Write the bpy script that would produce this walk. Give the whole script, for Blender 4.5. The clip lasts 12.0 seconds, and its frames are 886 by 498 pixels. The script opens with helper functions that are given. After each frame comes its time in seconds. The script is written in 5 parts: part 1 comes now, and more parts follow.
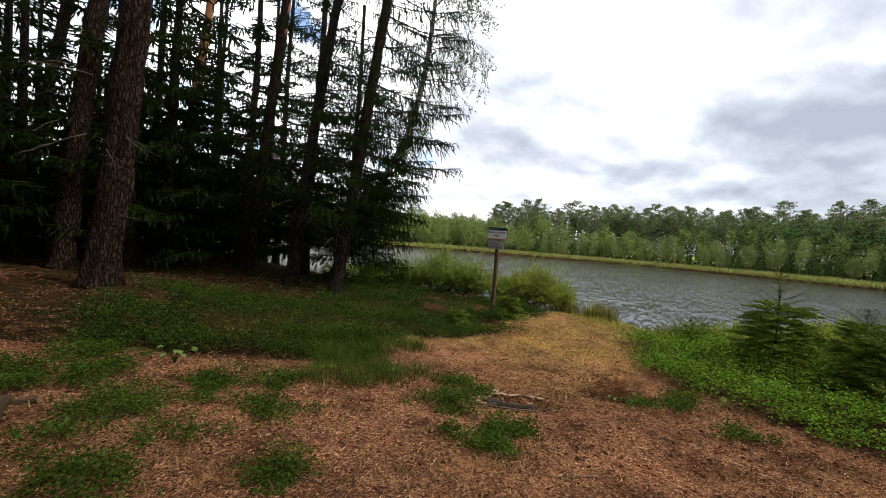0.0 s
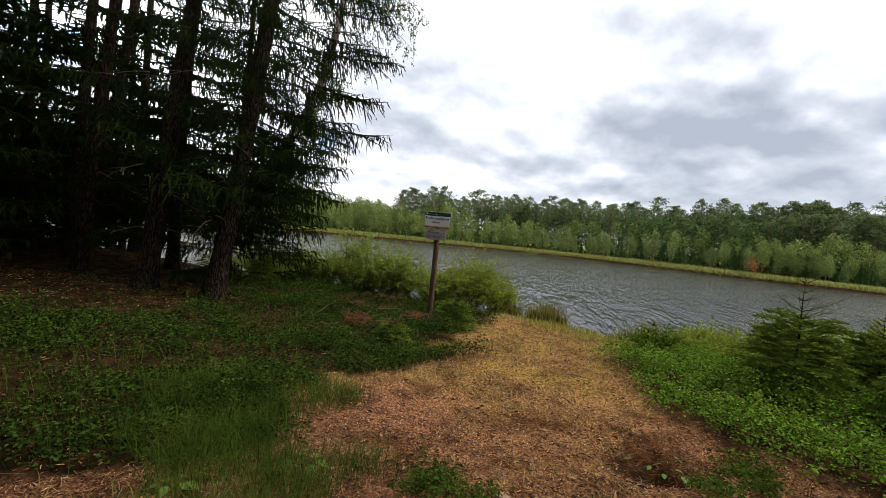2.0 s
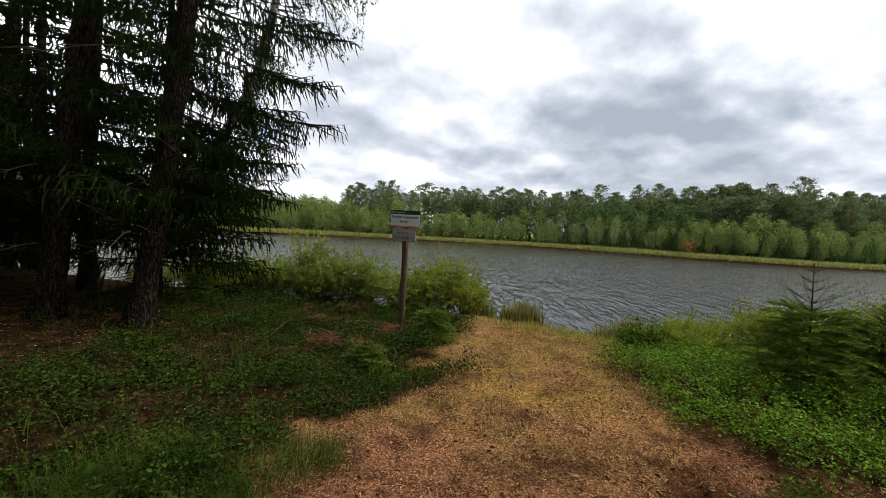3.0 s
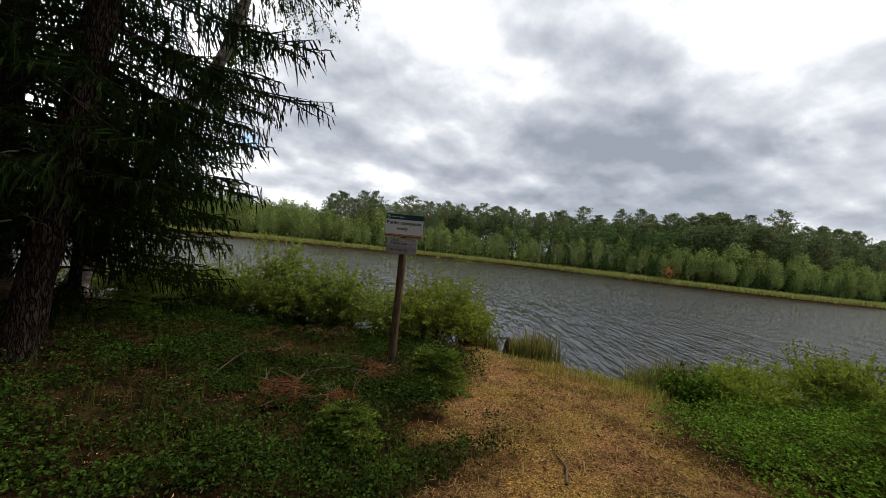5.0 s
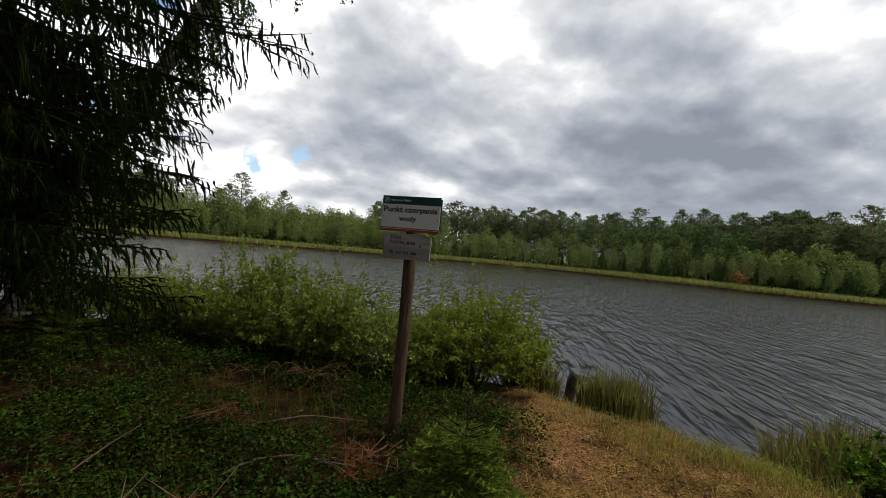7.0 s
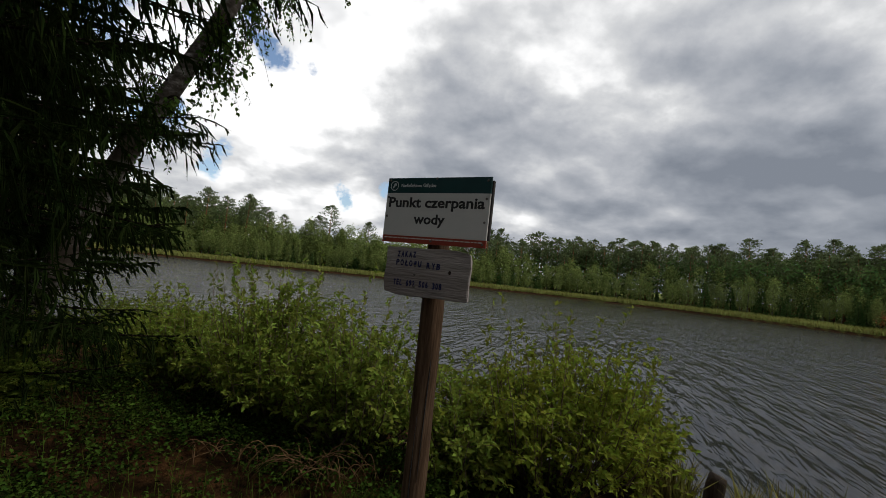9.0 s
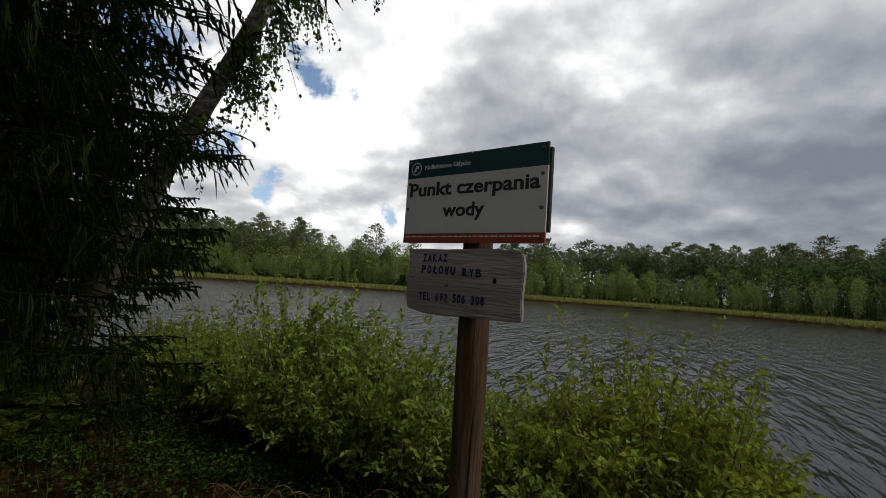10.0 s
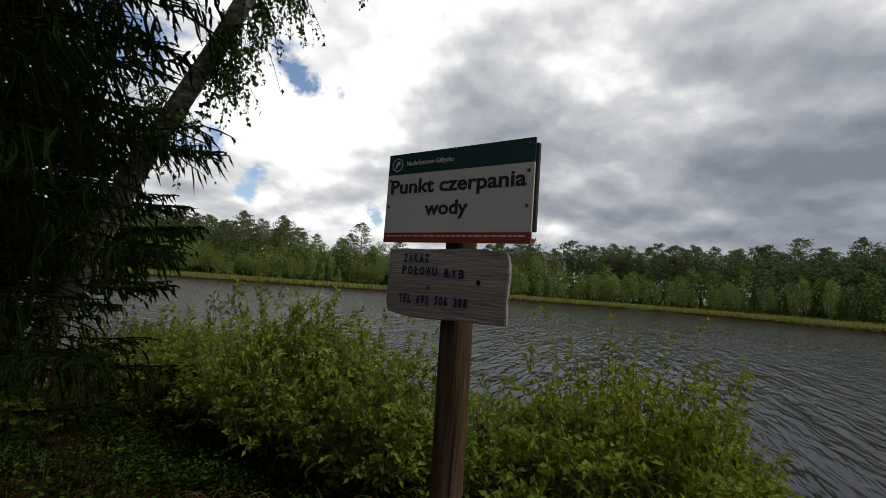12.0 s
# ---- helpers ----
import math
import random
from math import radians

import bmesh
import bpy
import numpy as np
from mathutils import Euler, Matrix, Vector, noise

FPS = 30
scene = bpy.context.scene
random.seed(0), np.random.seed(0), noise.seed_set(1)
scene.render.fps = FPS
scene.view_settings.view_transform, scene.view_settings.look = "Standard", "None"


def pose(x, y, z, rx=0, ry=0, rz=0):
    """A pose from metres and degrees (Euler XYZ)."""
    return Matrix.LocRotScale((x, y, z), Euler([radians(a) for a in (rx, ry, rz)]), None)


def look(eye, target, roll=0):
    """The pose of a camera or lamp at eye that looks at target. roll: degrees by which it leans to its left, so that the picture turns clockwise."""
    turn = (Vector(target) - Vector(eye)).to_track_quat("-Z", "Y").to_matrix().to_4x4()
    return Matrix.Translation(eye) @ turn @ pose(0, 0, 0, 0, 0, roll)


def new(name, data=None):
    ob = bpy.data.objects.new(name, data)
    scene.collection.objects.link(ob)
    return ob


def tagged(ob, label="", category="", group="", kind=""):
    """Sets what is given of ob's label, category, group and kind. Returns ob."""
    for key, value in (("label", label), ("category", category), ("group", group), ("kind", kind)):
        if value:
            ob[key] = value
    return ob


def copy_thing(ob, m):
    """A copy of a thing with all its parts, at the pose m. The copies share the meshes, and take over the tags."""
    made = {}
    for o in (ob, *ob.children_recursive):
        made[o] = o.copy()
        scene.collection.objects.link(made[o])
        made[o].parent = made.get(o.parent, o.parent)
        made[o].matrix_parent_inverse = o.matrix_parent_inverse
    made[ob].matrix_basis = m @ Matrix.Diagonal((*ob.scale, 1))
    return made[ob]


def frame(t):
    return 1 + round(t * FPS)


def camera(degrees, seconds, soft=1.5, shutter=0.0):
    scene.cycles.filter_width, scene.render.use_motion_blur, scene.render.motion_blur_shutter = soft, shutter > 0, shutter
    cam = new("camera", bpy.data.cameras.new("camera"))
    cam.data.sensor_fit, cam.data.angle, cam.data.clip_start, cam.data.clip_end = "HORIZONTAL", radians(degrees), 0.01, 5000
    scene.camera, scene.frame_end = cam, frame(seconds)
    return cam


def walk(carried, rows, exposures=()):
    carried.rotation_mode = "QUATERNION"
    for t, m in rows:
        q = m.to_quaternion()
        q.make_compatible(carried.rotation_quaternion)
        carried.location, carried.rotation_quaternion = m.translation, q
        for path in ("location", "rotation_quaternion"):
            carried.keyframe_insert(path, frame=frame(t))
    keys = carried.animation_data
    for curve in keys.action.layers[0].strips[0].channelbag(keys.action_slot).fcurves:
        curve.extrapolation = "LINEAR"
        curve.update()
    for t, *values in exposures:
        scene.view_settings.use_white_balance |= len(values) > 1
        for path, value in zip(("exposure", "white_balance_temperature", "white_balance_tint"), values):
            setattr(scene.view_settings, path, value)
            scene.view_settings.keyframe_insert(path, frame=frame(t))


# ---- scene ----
cam = camera(91.2, 12.0, soft=0.6)
PATH = [
    (0, (0.737, -0.909, 1.852), (0.723, 1.09, 1.801), 4.6),
    (0.5, (0.568, -0.278, 1.799), (0.594, 1.721, 1.744), 5.5),
    (1, (0.439, 0.292, 1.785), (0.549, 2.288, 1.73), 6.2),
    (1.5, (0.252, 0.888, 1.84), (0.524, 2.868, 1.769), 6.2),
    (2, (0.27, 1.549, 1.827), (0.702, 3.5, 1.753), 5.8),
    (2.5, (0.207, 2.043, 1.841), (0.758, 3.965, 1.781), 4.8),
    (3, (0.1, 2.537, 1.906), (0.757, 4.424, 1.82), 3.3),
    (5, (0.298, 4.314, 1.841), (1.036, 6.173, 1.829), 6.2),
    (5.5, (0.437, 4.88, 1.796), (1.108, 6.764, 1.784), 7.7),
    (6, (0.693, 5.478, 1.778), (1.299, 7.384, 1.732), 5.5),
    (6.5, (1.005, 5.975, 1.797), (1.574, 7.893, 1.771), 5.1),
    (8.5, (1.852, 7.761, 1.795), (2.145, 9.738, 1.857), 5.9),
    (9, (1.91, 8.196, 1.796), (2.064, 10.187, 1.9), 6.2),
    (9.5, (1.935, 8.551, 1.787), (1.939, 10.547, 1.914), 5.2),
    (10, (1.97, 8.734, 1.78), (1.911, 10.727, 1.93), 4.0),
    (10.5, (1.986, 8.769, 1.794), (1.943, 10.763, 1.942), 2.9),
    (11, (1.992, 8.761, 1.787), (1.978, 10.755, 1.937), 2.6),
    (11.5, (1.99, 8.768, 1.79), (1.993, 10.762, 1.954), 3.4),
    (12, (1.981, 8.799, 1.786), (1.988, 10.793, 1.94), 4.2),
]
walk(cam, [(t, look(eye, target, roll)) for t, eye, target, roll in PATH],
     [(0, 0.74), (1.5, 0.7), (3.0, 0.52), (5.0, 0.14), (6.5, -0.1), (8.5, -0.41), (9.5, -0.54), (12.0, -0.53)])

# ---- world and light ----
SUN_AZ, SUN_EL = radians(103), radians(50)   # azimuth from +y towards +x
LAKE = -0.94
SUN_DIR = Vector((math.sin(SUN_AZ) * math.cos(SUN_EL), math.cos(SUN_AZ) * math.cos(SUN_EL), math.sin(SUN_EL)))


# azimuth from +y, elevation, half width in degrees, lighter (+) or darker (-)
CLOUD_MASSES = ((3, 21, 8, -0.22), (7, 14.5, 6, -0.16), (14.5, 25, 4, 0.12), (-22, 18, 12, 0.40), (-4, 32, 9, 0.25), (22, 62, 30, 0.45), (22, 34, 9, 0.07),
                (37, 18, 10, -0.24), (44, 15, 8, -0.12), (52, 23, 6, 0.22), (26, 24, 5, 0.10), (30, 9, 8, -0.18), (17, 9, 6, -0.12), (46, 8, 8, -0.18), (58, 10, 8, -0.24),
                (61, 13.5, 2, 0.30), (14, 5.5, 4, 0.25), (-10, 6, 6, 0.16), (24.5, 14.5, 4, 0.12))
BLUE_GAPS = ((-20, 23.7, 2.0), (-24.7, 10.4, 1.6), (-32, 13.3, 2.1), (-38, 24, 4), (-10, 7.4, 1.2), (-48, 33, 7), (-3, 11, 1.2))


def build_world():
    w = bpy.data.worlds.new("overcast_sky")
    scene.world = w
    w.use_nodes = True
    nt = w.node_tree
    nt.nodes.clear()
    N, Lk = nt.nodes.new, nt.links.new

    def math_node(op, a, b=None, clamp=False):
        n = N("ShaderNodeMath")
        n.operation, n.use_clamp = op, clamp
        for k, v in ((0, a), (1, b)):
            if v is None:
                continue
            if isinstance(v, (int, float)):
                n.inputs[k].default_value = v
            else:
                Lk(v, n.inputs[k])
        return n.outputs[0]

    def noise_node(vec, scale, detail, rough, distort=0.0):
        n = N("ShaderNodeTexNoise")
        n.inputs["Scale"].default_value, n.inputs["Detail"].default_value = scale, detail
        n.inputs["Roughness"].default_value, n.inputs["Distortion"].default_value = rough, distort
        Lk(vec, n.inputs["Vector"])
        return n.outputs["Fac"]

    def ramp(fac, stops):
        n = N("ShaderNodeValToRGB")
        els = n.color_ramp.elements
        while len(els) < len(stops):
            els.new(0.5)
        for e, (p, c) in zip(els, stops):
            e.position, e.color = p, (*c, 1)
        Lk(fac, n.inputs[0])
        return n.outputs[0]

    co = N("ShaderNodeTexCoord").outputs["Generated"]

    def vector_node(op, a, b):
        n = N("ShaderNodeVectorMath")
        n.operation = op
        for k, v in ((0, a), (1, b)):
            if v is None:
                continue
            if isinstance(v, tuple):
                n.inputs[k].default_value = v
            else:
                Lk(v, n.inputs[k])
        return n.outputs["Value"] if op == "DOT_PRODUCT" else n.outputs["Vector"]

    # ragged cloud edges: the direction is stirred before the cloud masses are laid out
    stir = N("ShaderNodeTexNoise")
    stir.inputs["Scale"].default_value, stir.inputs["Detail"].default_value, stir.inputs["Roughness"].default_value = 5.0, 6, 0.58
    Lk(co, stir.inputs["Vector"])
    swirl = vector_node("MULTIPLY", vector_node("SUBTRACT", stir.outputs["Color"], (0.5, 0.5, 0.5)), (0.34, 0.34, 0.26))
    ragged = vector_node("NORMALIZE", vector_node("ADD", co, swirl), None)

    def mass(az, el, half):
        """1 in the direction (azimuth from +y, elevation), a half at that many degrees from it."""
        a, e = radians(az), radians(el)
        d = vector_node("DOT_PRODUCT", ragged, (math.sin(a) * math.cos(e), math.cos(a) * math.cos(e), math.sin(e)))
        return math_node("POWER", math_node("MAXIMUM", d, 0.0), math.log(0.5) / math.log(math.cos(radians(half))))

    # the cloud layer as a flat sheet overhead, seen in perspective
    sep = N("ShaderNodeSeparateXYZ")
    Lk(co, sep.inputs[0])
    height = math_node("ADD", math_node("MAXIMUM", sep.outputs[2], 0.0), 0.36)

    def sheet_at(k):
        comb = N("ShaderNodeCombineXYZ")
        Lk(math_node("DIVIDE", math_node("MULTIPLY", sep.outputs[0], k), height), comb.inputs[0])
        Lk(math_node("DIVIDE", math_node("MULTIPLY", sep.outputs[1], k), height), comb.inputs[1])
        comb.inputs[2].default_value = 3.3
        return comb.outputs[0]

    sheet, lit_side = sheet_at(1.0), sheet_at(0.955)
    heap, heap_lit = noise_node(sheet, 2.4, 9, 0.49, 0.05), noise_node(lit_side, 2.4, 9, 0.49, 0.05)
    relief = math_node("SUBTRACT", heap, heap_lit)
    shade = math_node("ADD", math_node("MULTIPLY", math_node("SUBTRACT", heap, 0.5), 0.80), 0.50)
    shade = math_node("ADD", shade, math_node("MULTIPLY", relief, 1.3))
    for az, el, half, amount in CLOUD_MASSES:
        shade = math_node("ADD", shade, math_node("MULTIPLY", mass(az, el, half), amount))
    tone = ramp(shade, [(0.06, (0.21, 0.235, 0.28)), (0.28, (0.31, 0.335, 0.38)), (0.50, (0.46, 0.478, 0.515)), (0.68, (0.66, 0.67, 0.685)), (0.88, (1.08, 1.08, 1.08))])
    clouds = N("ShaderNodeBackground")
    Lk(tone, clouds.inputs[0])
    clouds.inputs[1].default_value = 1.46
    sky = N("ShaderNodeTexSky")
    sky.sky_type, sky.sun_disc = "NISHITA", False
    sky.sun_elevation, sky.sun_rotation = SUN_EL, SUN_AZ
    blue = N("ShaderNodeBackground")
    Lk(sky.outputs[0], blue.inputs[0])
    blue.inputs[1].default_value = 0.20
    gaps = math_node("MULTIPLY", noise_node(sheet, 9.0, 7, 0.65, 0.2), 0.95)
    for az, el, half in BLUE_GAPS:
        gaps = math_node("ADD", gaps, math_node("MULTIPLY", mass(az, el, half), 0.5))
    hole = ramp(gaps, [(0.68, (1, 1, 1)), (0.92, (0, 0, 0))])
    mix = N("ShaderNodeMixShader")
    Lk(hole, mix.inputs[0])
    Lk(blue.outputs[0], mix.inputs[1])
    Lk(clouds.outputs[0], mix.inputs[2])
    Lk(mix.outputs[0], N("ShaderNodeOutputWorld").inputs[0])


build_world()
sun = new("sun", bpy.data.lights.new("sun", "SUN"))
sun.data.energy, sun.data.angle, sun.data.color = 2.9, radians(10), (1.0, 0.95, 0.88)
sun.matrix_world = look(SUN_DIR * 60, (0, 0, 0))

# ---- materials ----


def material(name, stops, scale=8.0, rough=0.8, bump=0.3, bump_scale=40.0, translucent=0.0, island=0.0, per_object=0.0,
             stretch=(1, 1, 1), metal=0.0, specular=0.06, second=None):
    """Base colours along a noise; a second, larger noise mixes in `second`; island or per_object vary the value piece by piece."""
    m = bpy.data.materials.new(name)
    m.use_nodes = True
    nt = m.node_tree
    N, Lk = nt.nodes.new, nt.links.new
    bsdf, out = nt.nodes["Principled BSDF"], nt.nodes["Material Output"]
    co = N("ShaderNodeTexCoord").outputs["Object"]
    mp = N("ShaderNodeMapping")
    mp.inputs["Scale"].default_value = stretch
    Lk(co, mp.inputs[0])
    n1 = N("ShaderNodeTexNoise")
    n1.inputs["Scale"].default_value, n1.inputs["Detail"].default_value, n1.inputs["Roughness"].default_value = scale, 6, 0.65
    Lk(mp.outputs[0], n1.inputs["Vector"])
    rp = N("ShaderNodeValToRGB")
    els = rp.color_ramp.elements
    while len(els) < len(stops):
        els.new(0.5)
    for k, (e, c) in enumerate(zip(els, stops)):
        e.position, e.color = 0.3 + 0.4 * k / max(1, len(stops) - 1), (*c, 1)
    Lk(n1.outputs["Fac"], rp.inputs[0])
    colour = rp.outputs[0]
    if second:
        n2 = N("ShaderNodeTexNoise")
        n2.inputs["Scale"].default_value, n2.inputs["Detail"].default_value = scale * 0.13, 4
        Lk(mp.outputs[0], n2.inputs["Vector"])
        st = N("ShaderNodeMapRange")
        st.inputs["From Min"].default_value, st.inputs["From Max"].default_value = 0.48, 0.62
        Lk(n2.outputs["Fac"], st.inputs["Value"])
        mx = N("ShaderNodeMixRGB")
        mx.inputs["Color2"].default_value = (*second, 1)
        Lk(st.outputs[0], mx.inputs[0])
        Lk(colour, mx.inputs["Color1"])
        colour = mx.outputs[0]
    if island or per_object:
        if island:
            rnd, amount = N("ShaderNodeNewGeometry").outputs["Random Per Island"], island
        else:
            rnd, amount = N("ShaderNodeObjectInfo").outputs["Random"], per_object
        mr = N("ShaderNodeMapRange")
        mr.inputs["To Min"].default_value, mr.inputs["To Max"].default_value = 1 - amount, 1 + amount
        Lk(rnd, mr.inputs["Value"])
        hs = N("ShaderNodeHueSaturation")
        hr = N("ShaderNodeMapRange")
        hr.inputs["To Min"].default_value, hr.inputs["To Max"].default_value = 0.5 - 0.03, 0.5 + 0.02
        Lk(rnd, hr.inputs["Value"])
        Lk(hr.outputs[0], hs.inputs["Hue"])
        Lk(mr.outputs[0], hs.inputs["Value"])
        Lk(colour, hs.inputs["Color"])
        colour = hs.outputs[0]
    Lk(colour, bsdf.inputs["Base Color"])
    bsdf.inputs["Roughness"].default_value, bsdf.inputs["Metallic"].default_value = rough, metal
    bsdf.inputs["Specular IOR Level"].default_value = specular
    if bump:
        n3 = N("ShaderNodeTexNoise")
        n3.inputs["Scale"].default_value, n3.inputs["Detail"].default_value = bump_scale, 5
        Lk(mp.outputs[0], n3.inputs["Vector"])
        b = N("ShaderNodeBump")
        b.inputs["Strength"].default_value, b.inputs["Distance"].default_value = bump, 0.01
        Lk(n3.outputs["Fac"], b.inputs["Height"])
        Lk(b.outputs[0], bsdf.inputs["Normal"])
    if translucent:
        tr = N("ShaderNodeBsdfTranslucent")
        Lk(colour, tr.inputs["Color"])
        ms = N("ShaderNodeMixShader")
        ms.inputs[0].default_value = translucent
        Lk(bsdf.outputs[0], ms.inputs[1])
        Lk(tr.outputs[0], ms.inputs[2])
        Lk(ms.outputs[0], out.inputs["Surface"])
    return m


def bark(name, plate, light, crack, scale=9.0, tall=0.3):
    """Bark plates between dark, deep cracks that run up the trunk."""
    m = bpy.data.materials.new(name)
    m.use_nodes = True
    nt = m.node_tree
    N, Lk = nt.nodes.new, nt.links.new
    bsdf = nt.nodes["Principled BSDF"]
    mp = N("ShaderNodeMapping")
    mp.inputs["Scale"].default_value = (1, 1, tall)
    Lk(N("ShaderNodeTexCoord").outputs["Object"], mp.inputs[0])
    warp = N("ShaderNodeTexNoise")
    warp.inputs["Scale"].default_value, warp.inputs["Detail"].default_value = scale * 0.8, 4
    Lk(mp.outputs[0], warp.inputs["Vector"])
    add = N("ShaderNodeVectorMath")
    add.operation = "MULTIPLY_ADD"
    Lk(warp.outputs["Color"], add.inputs[0])
    add.inputs[1].default_value = (0.10, 0.10, 0.10)
    Lk(mp.outputs[0], add.inputs[2])
    vo = N("ShaderNodeTexVoronoi")
    vo.feature = "DISTANCE_TO_EDGE"
    vo.inputs["Scale"].default_value = scale
    Lk(add.outputs[0], vo.inputs["Vector"])
    edge = N("ShaderNodeMapRange")
    edge.inputs["From Min"].default_value, edge.inputs["From Max"].default_value = 0.0, 0.22
    Lk(vo.outputs["Distance"], edge.inputs["Value"])
    fine = N("ShaderNodeTexNoise")
    fine.inputs["Scale"].default_value, fine.inputs["Detail"].default_value, fine.inputs["Roughness"].default_value = scale * 4, 7, 0.7
    Lk(mp.outputs[0], fine.inputs["Vector"])
    rp = N("ShaderNodeValToRGB")
    rp.color_ramp.elements[0].position, rp.color_ramp.elements[0].color = 0.35, (*plate, 1)
    rp.color_ramp.elements[1].position, rp.color_ramp.elements[1].color = 0.68, (*light, 1)
    Lk(fine.outputs["Fac"], rp.inputs[0])
    mx = N("ShaderNodeMixRGB")
    mx.inputs["Color1"].default_value = (*crack, 1)
    Lk(edge.outputs[0], mx.inputs[0]), Lk(rp.outputs[0], mx.inputs["Color2"])
    Lk(mx.outputs[0], bsdf.inputs["Base Color"])
    height = N("ShaderNodeMath")
    height.operation = "MULTIPLY_ADD"
    Lk(fine.outputs["Fac"], height.inputs[0])
    height.inputs[1].default_value = 0.35
    Lk(edge.outputs[0], height.inputs[2])
    bp = N("ShaderNodeBump")
    bp.inputs["Strength"].default_value, bp.inputs["Distance"].default_value = 1.0, 0.035
    Lk(height.outputs[0], bp.inputs["Height"])
    Lk(bp.outputs[0], bsdf.inputs["Normal"])
    bsdf.inputs["Roughness"].default_value, bsdf.inputs["Specular IOR Level"].default_value = 0.95, 0.03
    return m


def leafy(name, a, b, island=0.35, translucent=0.35, scale=3.0, rough=0.75, specular=0.03):
    return material(name, [a, b], scale=scale, rough=rough, bump=0, translucent=translucent, island=island, specular=specular)


# one bilberry leaf in two tones, shade and sunlight put into the colours
M_BILBERRY_SHADE = leafy("bilberry_leaf_shaded", (0.010, 0.023, 0.003), (0.038, 0.062, 0.008), island=0.8, translucent=0.2)
M_BILBERRY_SUN = leafy("bilberry_leaf_sunlit", (0.036, 0.085, 0.007), (0.125, 0.195, 0.018), island=0.8, translucent=0.2)
M_GRASS = leafy("grass_blade", (0.024, 0.050, 0.006), (0.066, 0.088, 0.012))
M_STALK = leafy("dead_stalk", (0.10, 0.07, 0.025), (0.06, 0.05, 0.014))
M_STRAW = leafy("dry_grass", (0.30, 0.205, 0.075), (0.19, 0.16, 0.045))
M_SEDGE = leafy("sedge", (0.060, 0.075, 0.016), (0.24, 0.205, 0.06), island=0.6)
M_WILLOW = leafy("willow_leaf", (0.112, 0.162, 0.023), (0.210, 0.262, 0.044), translucent=0.45)
M_WILLOW_YELLOW = leafy("willow_leaf_yellow", (0.125, 0.175, 0.018), (0.210, 0.245, 0.034), translucent=0.45)
M_BIRCH_LEAF = leafy("birch_leaf", (0.035, 0.075, 0.012), (0.06, 0.10, 0.02))
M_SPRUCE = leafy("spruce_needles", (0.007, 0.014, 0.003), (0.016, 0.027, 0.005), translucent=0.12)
M_SPRUCE_YOUNG = leafy("young_spruce_needles", (0.055, 0.095, 0.014), (0.180, 0.225, 0.036), translucent=0.2, island=0.6)
M_DEAD = leafy("dead_needles", (0.23, 0.085, 0.028), (0.12, 0.045, 0.016), translucent=0.1)
M_LITTER = leafy("litter", (0.46, 0.265, 0.155), (0.20, 0.088, 0.043), island=0.75, translucent=0.0, rough=0.9)
M_TWIG = material("dead_twig", [(0.06, 0.04, 0.027), (0.13, 0.095, 0.068)], scale=20, bump=0)
M_BARK_DARK = bark("spruce_bark", (0.020, 0.014, 0.010), (0.062, 0.046, 0.036), (0.006, 0.004, 0.003), 26, 0.22)
M_BARK_PINE = bark("pine_bark", (0.018, 0.011, 0.008), (0.055, 0.036, 0.026), (0.006, 0.004, 0.003), 21, 0.24)
M_BARK_ORANGE = material("pine_bark_upper", [(0.16, 0.065, 0.03), (0.27, 0.12, 0.055)], scale=6, bump=0.6, stretch=(1, 1, 0.4))
M_BARK_BIRCH = material("birch_bark", [(0.03, 0.026, 0.022), (0.13, 0.11, 0.095), (0.46, 0.44, 0.41)], scale=9, bump=0.8, stretch=(1, 1, 1.6), second=(0.07, 0.055, 0.042))
M_FAR_BIRCH = leafy("far_birch_leaf", (0.138, 0.190, 0.052), (0.255, 0.305, 0.095), island=0.55, scale=0.9, translucent=0.28)
M_FAR_PINE = leafy("far_pine_needles", (0.090, 0.128, 0.056), (0.175, 0.208, 0.092), island=0.5, scale=0.9, translucent=0.28)
M_FAR_SPRUCE = leafy("far_spruce_needles", (0.05, 0.105, 0.03), (0.09, 0.145, 0.042), island=0.35, scale=0.6, translucent=0.45)
M_FAR_ORANGE = leafy("orange_leaf", (0.33, 0.15, 0.055), (0.26, 0.12, 0.045))
M_POST = material("weathered_post", [(0.030, 0.018, 0.010), (0.072, 0.044, 0.026), (0.125, 0.082, 0.050)], scale=16, bump=0.8, bump_scale=30, stretch=(3, 3, 0.22), second=(0.055, 0.034, 0.023))
M_BOARD = material("grey_board", [(0.12, 0.105, 0.095), (0.25, 0.225, 0.205), (0.32, 0.295, 0.275)], scale=14, bump=0.6, bump_scale=40, stretch=(0.35, 3, 3), second=(0.19, 0.165, 0.15), rough=0.85)
M_BLUE_PAINT = material("blue_stencil_paint", [(0.008, 0.011, 0.045), (0.016, 0.021, 0.075)], scale=30, bump=0.2, specular=0.3)
M_SIGN_WHITE = material("sign_white", [(0.42, 0.42, 0.39), (0.47, 0.47, 0.44)], scale=4, bump=0.03, rough=0.45, specular=0.4)
M_SIGN_GREEN = material("sign_green", [(0.004, 0.031, 0.031), (0.007, 0.041, 0.040)], scale=4, bump=0.03, rough=0.4, specular=0.3)
M_SIGN_RED = material("sign_red", [(0.22, 0.035, 0.02), (0.26, 0.045, 0.025)], scale=4, bump=0.03, rough=0.45, specular=0.3)
M_SIGN_BLACK = material("sign_black", [(0.012, 0.012, 0.012), (0.02, 0.02, 0.02)], scale=4, bump=0, rough=0.5, specular=0.3)
